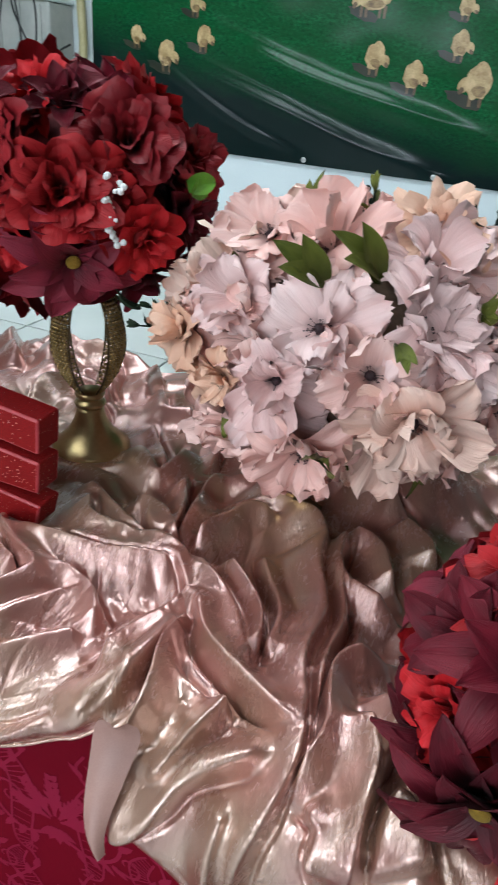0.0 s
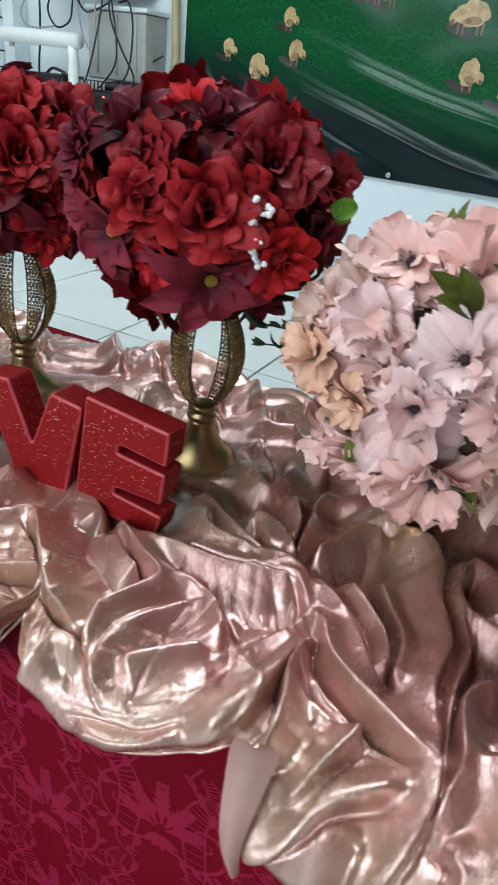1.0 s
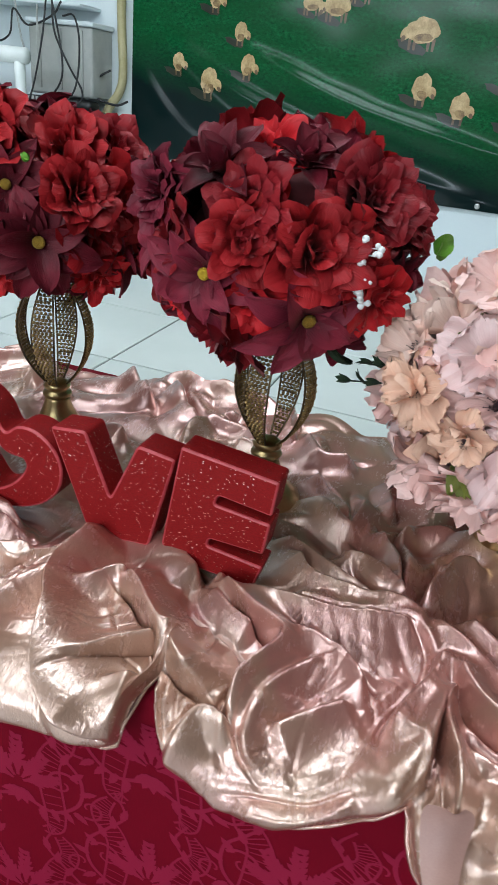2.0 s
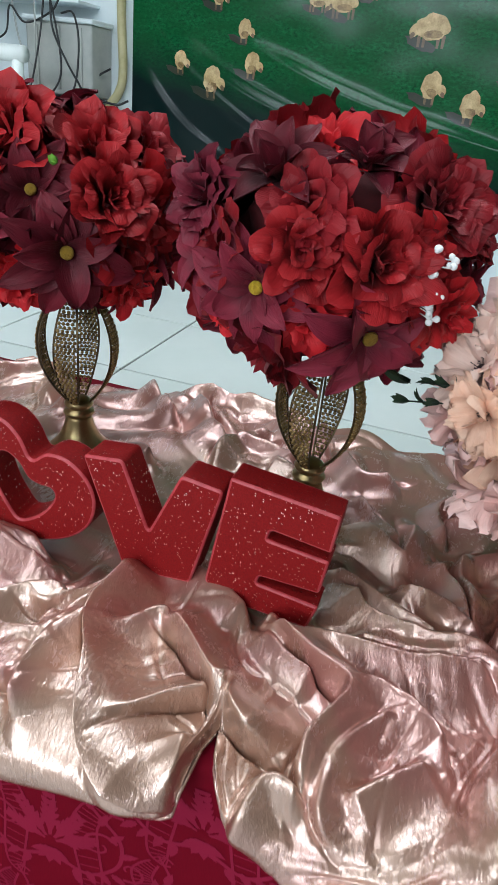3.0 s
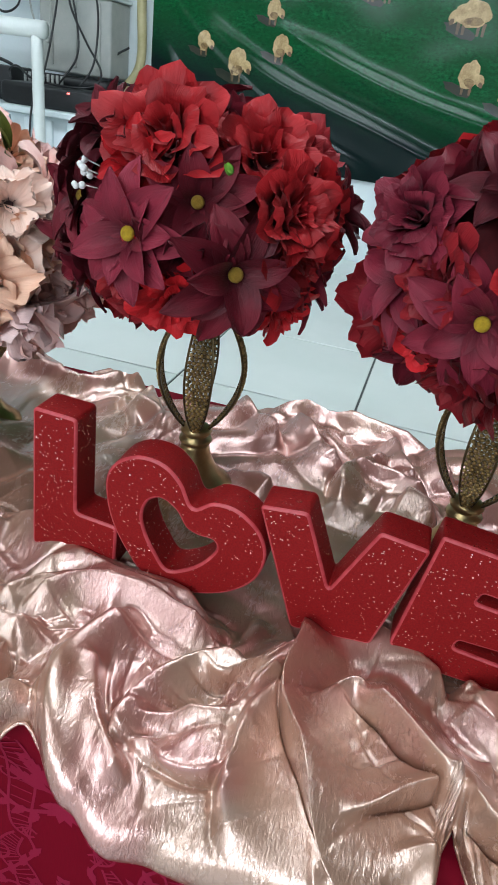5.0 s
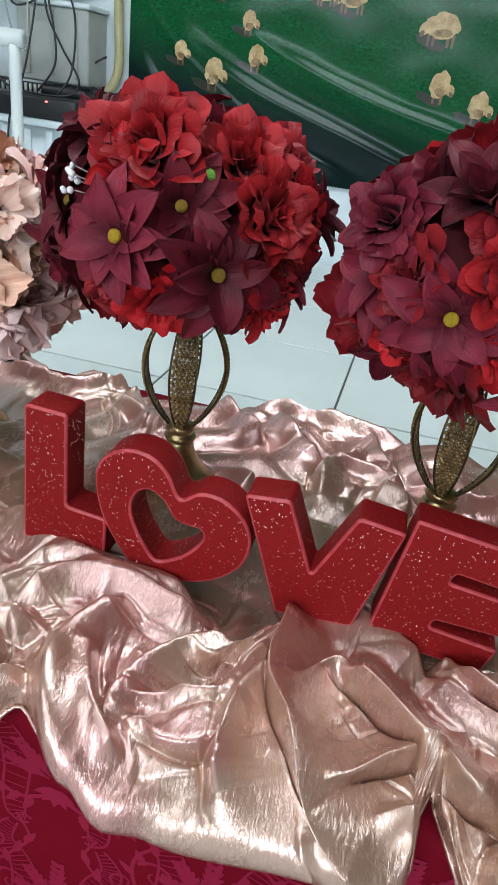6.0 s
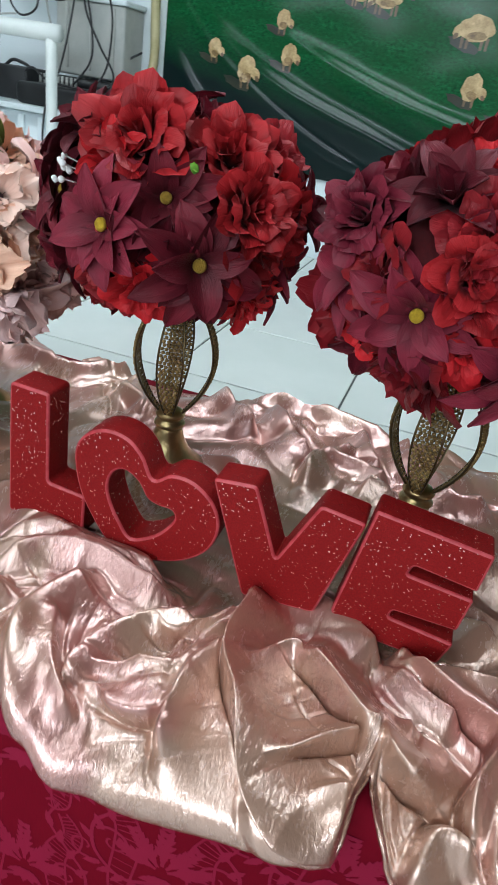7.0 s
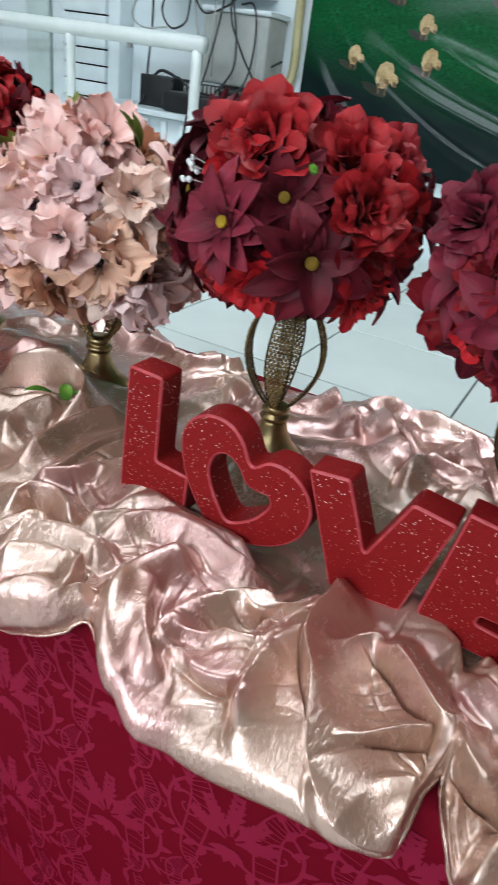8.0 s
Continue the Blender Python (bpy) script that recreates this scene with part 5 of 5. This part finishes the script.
def vase_cage(owner, scale=1.0, strips=4, turn=0.3):
    """Trumpet foot, ringed neck and beaded strips that bulge and close at the top."""
    part("foot", lathe_bm([(0.058, 0.0), (0.060, 0.003), (0.059, 0.007), (0.048, 0.016), (0.034, 0.032), (0.025, 0.050), (0.0205, 0.066), (0.019, 0.072)], 40), GOLD, owner, "brushed gold trumpet foot")
    part("neck_ring", lathe_bm([(0.017, 0.072), (0.022, 0.073), (0.024, 0.077), (0.022, 0.081), (0.017, 0.083), (0.017, 0.086), (0.021, 0.088), (0.0225, 0.092), (0.019, 0.097), (0.012, 0.100)], 32), GOLD, owner, "gold ringed neck")

    def curve(t):
        r = 0.010 + 0.049 * math.sin(math.pi * min(1, 0.03 + 0.97 * t)) ** 0.8
        return r, 0.096 + 0.185 * t

    key = ("strip", scale)
    if key not in KINDS:
        bm = bmesh.new()
        n_ = 38
        for j in range(n_ + 1):
            t = j / n_
            r, z = curve(t)
            half = 0.004 + 0.0115 * math.sin(math.pi * t) ** 0.9
            cnt = max(2, int(half * 2 / 0.0056))
            for i in range(cnt):
                u = (i + 0.5) / cnt * 2 - 1
                off = 0.0012 if j % 2 else -0.0012
                bmesh.ops.create_icosphere(bm, subdivisions=1, radius=0.0031, matrix=Matrix.Translation((r - 12 * (u * half) ** 2, u * half + off, z)))
        me = bpy.data.meshes.new("beads")
        bm.to_mesh(me)
        bm.free()
        me.shade_smooth()
        me.materials.append(BRONZE)
        bm = bmesh.new()
        for sgn in (-1, 1):
            pts = []
            for j in range(13):
                t = j / 12
                r, z = curve(t)
                half = 0.005 + 0.0125 * math.sin(math.pi * t) ** 0.9
                pts.append((r - 12 * half * half, sgn * half, z))
            tube_bm(pts, 0.0016, 6, 2, bm)
        for j in range(1, 30, 1):
            t = j / 30
            r, z = curve(t)
            half = 0.004 + 0.012 * math.sin(math.pi * t) ** 0.9
            tube_bm([(r - 0.001 - 12 * (k * half) ** 2, k * half, z) for k in (-1, -0.5, 0, 0.5, 1)], 0.0007, 4, 1, bm)
        me2 = bpy.data.meshes.new("strip_frame")
        bm.to_mesh(me2)
        bm.free()
        me2.materials.append(WIRE)
        KINDS[key] = (me, me2)
    beads, frame_me = KINDS[key]
    for k in range(strips):
        st = new("strip", frame_me)
        st.parent = owner
        st.matrix_basis = pose(0, 0, 0, 0, 0, math.degrees(turn) + 360 / strips * k)
        bd = new("beading", beads)
        bd.parent = st
        bd["label"] = "bronze metal beads"


def centrepiece(name, label, x, y, z, centre, radii, listed, fill, core, seed, turn=0.3, vase=True):
    """A vase with a ball of flowers: listed (style, azimuth, elevation, size) first, fill styles where gaps are left."""
    rng = random.Random(seed)
    ob = thing(name, label, "flower arrangement", "flower arrangements on the table", at=(x, y, z))
    if vase:
        vase_cage(ob, turn=turn)
    else:
        part("foot", lathe_bm([(0.05, 0.0), (0.052, 0.006), (0.03, 0.02), (0.02, 0.04), (0.05, 0.075), (0.06, 0.10)], 32), GOLD, ob)
    c = Vector(centre) - Vector((x, y, z))
    r = Vector(radii)
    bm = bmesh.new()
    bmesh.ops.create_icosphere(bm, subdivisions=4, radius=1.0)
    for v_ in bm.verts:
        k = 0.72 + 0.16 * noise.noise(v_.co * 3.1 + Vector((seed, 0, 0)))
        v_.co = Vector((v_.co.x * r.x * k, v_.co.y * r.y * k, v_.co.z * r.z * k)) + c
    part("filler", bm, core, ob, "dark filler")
    used = []
    for i, (style, az, el, size) in enumerate(listed):
        a, e = radians(az), radians(el)
        d = Vector((math.sin(a) * math.cos(e), -math.cos(a) * math.cos(e), math.sin(e)))
        used.append((d, size))
        deep = 1.12 if style in ("leaf", "fresh", "sprout") else 0.93
        p = c + (1.10 if style in ("bud", "peony") else deep * rng.uniform(0.92, 1.16)) * Vector((d.x * r.x, d.y * r.y, d.z * r.z))
        tilt = Vector((rng.uniform(-0.28, 0.28), rng.uniform(-0.28, 0.28), rng.uniform(-0.15, 0.25)))
        place_flower(ob, style, p, d + tilt + (Vector((0.12, -0.75, 0.0)) if el > 18 and style not in ('leaf', 'fresh', 'sprout', 'dark') else Vector((0.1, -0.25, 0.1))), size * (1.06 if "rose" in style else 1.02 if "dahlia" in style else 1.12), rng.uniform(0, 6.28), i)
    mean = sum(radii) / 3
    n_fill = 0
    for k in range(220):
        e = math.asin(-0.78 + 1.76 * (k + 0.5) / 220)
        a = k * 2.39996 + seed
        d = Vector((math.sin(a) * math.cos(e), -math.cos(a) * math.cos(e), math.sin(e)))
        size = rng.uniform(0.034, 0.056) if core is CORE_RED else rng.uniform(0.044, 0.062)
        if all((d - u).length * mean > (0.67 if core is CORE_PINK else 0.80) * (s_ * 0.58 + size * 0.75) for u, s_ in used):
            used.append((d, size))
            p = c + rng.uniform(0.74, 0.97) * Vector((d.x * r.x, d.y * r.y, d.z * r.z))
            place_flower(ob, fill[n_fill % len(fill)], p, d + Vector((rng.uniform(-0.35, 0.35), rng.uniform(-0.35, 0.35), rng.uniform(-0.2, 0.2))), size * 1.25, rng.uniform(0, 6.28), k)
            n_fill += 1
    return ob, c, r


def sprig(owner, c, r, az, el, n_, spread, seed, material=SPRIG, size=0.0042):
    """Small white florets on thin stems."""
    rng = random.Random(seed)
    a, e = radians(az), radians(el)
    d = Vector((math.sin(a) * math.cos(e), -math.cos(a) * math.cos(e), math.sin(e)))
    at = c + 1.13 * Vector((d.x * r.x, d.y * r.y, d.z * r.z))
    bm = bmesh.new()
    for k in range(n_):
        q = at + Vector((rng.uniform(-0.3, 0.3) * spread, rng.uniform(-0.01, 0.01), (k / (n_ - 1) - 0.5) * 2 * spread))
        for m in range(3):
            bmesh.ops.create_icosphere(bm, subdivisions=2, radius=size * rng.uniform(0.6, 1.0), matrix=Matrix.Translation(q + Vector((rng.uniform(-1, 1), rng.uniform(-1, 1), rng.uniform(-0.7, 0.7))) * size))
        tube_bm([c + (q - c) * 0.8, q], 0.0008, 4, 1, bm)
    part("white_sprig", bm, material, owner, "tiny white florets")


RED_FILL = ["dark", "rose_d", "dahlia", "bloom", "dark", "rose", "rose_d", "dahlia_p"]
PINK_FILL = ["an", "lilac", "cream", "leaf", "an", "an", "leaf", "orange", "an"]
V_Z = 0.770

o1, c1, r1 = centrepiece("flower_centrepiece", "ball of red roses and burgundy dahlias on a beaded gold vase", -0.908, 0.785, V_Z, (-0.928, 0.785, 1.150), (0.152, 0.152, 0.120), [
    ("rose", -4, 50, 0.060), ("rose", 62, 46, 0.052), ("rose", 53, 15, 0.048), ("lily", -13, 34, 0.044), ("dahlia_y", -7, 0, 0.060), ("dahlia", 18, 20, 0.054), ("dahlia", 35, -13, 0.064), ("bloom", 12, -30, 0.042),
    ("bloom", 72, -37, 0.042), ("rose_d", 105, 41, 0.046), ("dark", 101, 12, 0.046), ("dark", 91, -24, 0.048), ("dark", -39, 44, 0.042), ("dark", 114, 79, 0.038), ("dahlia", -45, 9, 0.048), ("fresh", 30, 34, 0.013)], RED_FILL, CORE_RED, 3, radians(15))
sprig(o1, c1, r1, -30, 22, 4, 0.012, 4)

o2, c2, r2 = centrepiece("flower_centrepiece", "red roses, plum dahlias and white sprig on beaded gold vase", -0.530, 0.768, V_Z, (-0.548, 0.770, 1.152), (0.157, 0.157, 0.124), [
    ("rose", 31, 9, 0.054), ("rose", 0, 12, 0.046), ("rose_d", 67, 35, 0.054), ("bloom", -9, 66, 0.050), ("dark", 32, 59, 0.040), ("dark", -20, 44, 0.046), ("dahlia_p", -52, -2, 0.052), ("bloom", 6, -24, 0.048), ("dahlia_p", 34, -28, 0.066),
    ("bloom", 66, -14, 0.042), ("rose_d", 104, 20, 0.044), ("dark", 99, -7, 0.046), ("dahlia_y", -16, -9, 0.058), ("bloom", -42, -30, 0.040), ("rose_p", -50, 24, 0.044), ("fresh", 78, 12, 0.036)], RED_FILL, CORE_RED, 8, radians(80))
sprig(o2, c2, r2, 50, 2, 11, 0.036, 5)

o3, c3, r3 = centrepiece("flower_centrepiece", "ball of blush, cream and apricot anemones with olive leaves", -0.190, 0.745, V_Z, (-0.165, 0.785, 1.020), (0.205, 0.165, 0.152), [
    ("an", -55, 57, 0.056), ("lilac", 2, 24, 0.056), ("lilac", -8, 0, 0.050), ("cream", 33, -6, 0.060), ("peony", 81, 65, 0.052), ("an", -163, 79, 0.052), ("bud", 68, 20, 0.042), ("an", 92, 49, 0.058), ("mauve", 100, 20, 0.056),
    ("an", 20, 9, 0.050), ("an", 3, -29, 0.056), ("an", 74, -8, 0.054), ("orange", -52, 3, 0.044), ("orange", -30, -10, 0.036), ("lilac", -37, 28, 0.048), ("leaf", 1, 40, 0.066), ("leaf", 20, 44, 0.074), ("leaf", 9, -16, 0.060), ("leaf", 23, 22, 0.034), ("sprout", 110, 58, 0.05), ("sprout", -75, 2, 0.04)], PINK_FILL, CORE_PINK, 12, 0.1, vase=False)
sprig(o3, c3, r3, 30, 86, 3, 0.012, 6, DARK_LEAF, 0.004)

for k, (az, el, far) in enumerate(((-72, -4, 1.30), (-66, 6, 1.22), (112, 40, 1.28), (128, 48, 1.34), (95, 62, 1.25), (35, 84, 1.22))):
    a_, e_ = radians(az), radians(el)
    d_ = Vector((math.sin(a_) * math.cos(e_), -math.cos(a_) * math.cos(e_), math.sin(e_)))
    tip = c3 + far * Vector((d_.x * r3.x, d_.y * r3.y, d_.z * r3.z))
    part("twig", tube_bm([c3 + 0.8 * (tip - c3) * 0.8, tip], 0.0012, 5, 1), DARK_LEAF, o3, "thin dark twig")
    for m in range(3):
        place_flower(o3, "sprout" if k < 5 else "leaf", c3 + (tip - c3) * (0.86 + 0.07 * m), d_ + Vector((0.5 * math.sin(3 * m + k), 0.5 * math.cos(2 * m + k), 0.4 * math.sin(m))), 0.022, 1.7 * m + k, m)

o4, c4, r4 = centrepiece("flower_centrepiece", "ball of blush and apricot anemones on a beaded gold vase", -1.275, 0.800, V_Z, (-1.285, 0.800, 1.065), (0.166, 0.155, 0.132), [
    ("an", 2, 49, 0.066), ("an", 52, 72, 0.056), ("orange", 139, 60, 0.050), ("orange", 42, -14, 0.066), ("an", 22, 4, 0.050), ("orange", 72, 13, 0.046), ("lilac", -4, -7, 0.050), ("an", 102, -23, 0.050), ("lilac", 28, 32, 0.044), ("cream", 60, 30, 0.046), ("leaf", 66, 52, 0.050), ("leaf", -84, 79, 0.04)], PINK_FILL, CORE_PINK, 21, 0.0)

o5, c5, r5 = centrepiece("flower_centrepiece", "ball of scarlet and burgundy blooms low on the satin", 0.155, 0.470, V_Z, (0.155, 0.460, 0.890), (0.135, 0.125, 0.130), [
    ("bloom", -52, 2, 0.040), ("dark", -40, 34, 0.050), ("dahlia", -30, -14, 0.062), ("rose", -12, 40, 0.050), ("dahlia", -62, 26, 0.050), ("bloom", -8, -42, 0.050), ("dark", -60, -22, 0.050)], RED_FILL, CORE_RED, 30, 0.0, vase=False)

o6, c6, r6 = centrepiece("flower_centrepiece", "ball of red roses and burgundy dahlias on a beaded gold vase", -1.640, 0.850, V_Z, (-1.640, 0.850, 1.130), (0.162, 0.162, 0.125), [
    ("rose", 60, 35, 0.052), ("bloom", 50, 0, 0.046), ("dark", 88, 25, 0.046)], RED_FILL, CORE_RED, 40, 0.5)

# fallen leaf sprig on the satin
for k, (ax, ay) in enumerate(((-1.245, 0.660), (-1.215, 0.650), (-1.235, 0.640))):
    bm = bmesh.new()
    uvl = bm.loops.layers.uv.new("UV")
    open_petal(bm, uvl, random.Random(k), 0.4 + 1.9 * k, 0.045, 0.012, 25, -5, 0.4, 0.001, 1.0, r0=0.0)
    lf = part("fallen_leaf", bm, FRESH)
    near_z = max(v_.co.z for v_ in satin_me.vertices if abs(v_.co.x - ax) < 0.012 and abs(v_.co.y - ay) < 0.012)
    lf.location = (ax, ay, near_z + 0.001)
    tagged(lf, "fresh green artificial leaf fallen on the satin", "leaf", "fallen leaves")

# ---- tiles of the platform ----
TS, TX, TY = 0.443, -0.737, 1.42
tile_me = {}
for j in range(-1, 4):
    y0, y1 = max(1.25, TY + (j - 0) * TS), min(WALL_Y - 0.003, TY + (j + 1) * TS)
    if y1 - y0 < 0.02:
        continue
    for i in range(-9, 9):
        x0, x1 = max(-4.98, TX + i * TS), min(3.18, TX + (i + 1) * TS)
        if x1 - x0 < 0.02:
            continue
        key = (round(x1 - x0, 3), round(y1 - y0, 3))
        if key not in tile_me:
            b = box_bm(-key[0] / 2 + 0.0028, key[0] / 2 - 0.0028, -key[1] / 2 + 0.0028, key[1] / 2 - 0.0028, -0.008, 0.0, 0.0015, 1)
            tile_me[key] = bpy.data.meshes.new("tile")
            b.to_mesh(tile_me[key])
            b.free()
            tile_me[key].materials.append(TILE)
        ob = new("tile", tile_me[key])
        ob.parent = platform
        ob.location = ((x0 + x1) / 2, (y0 + y1) / 2, STAGE_Z)
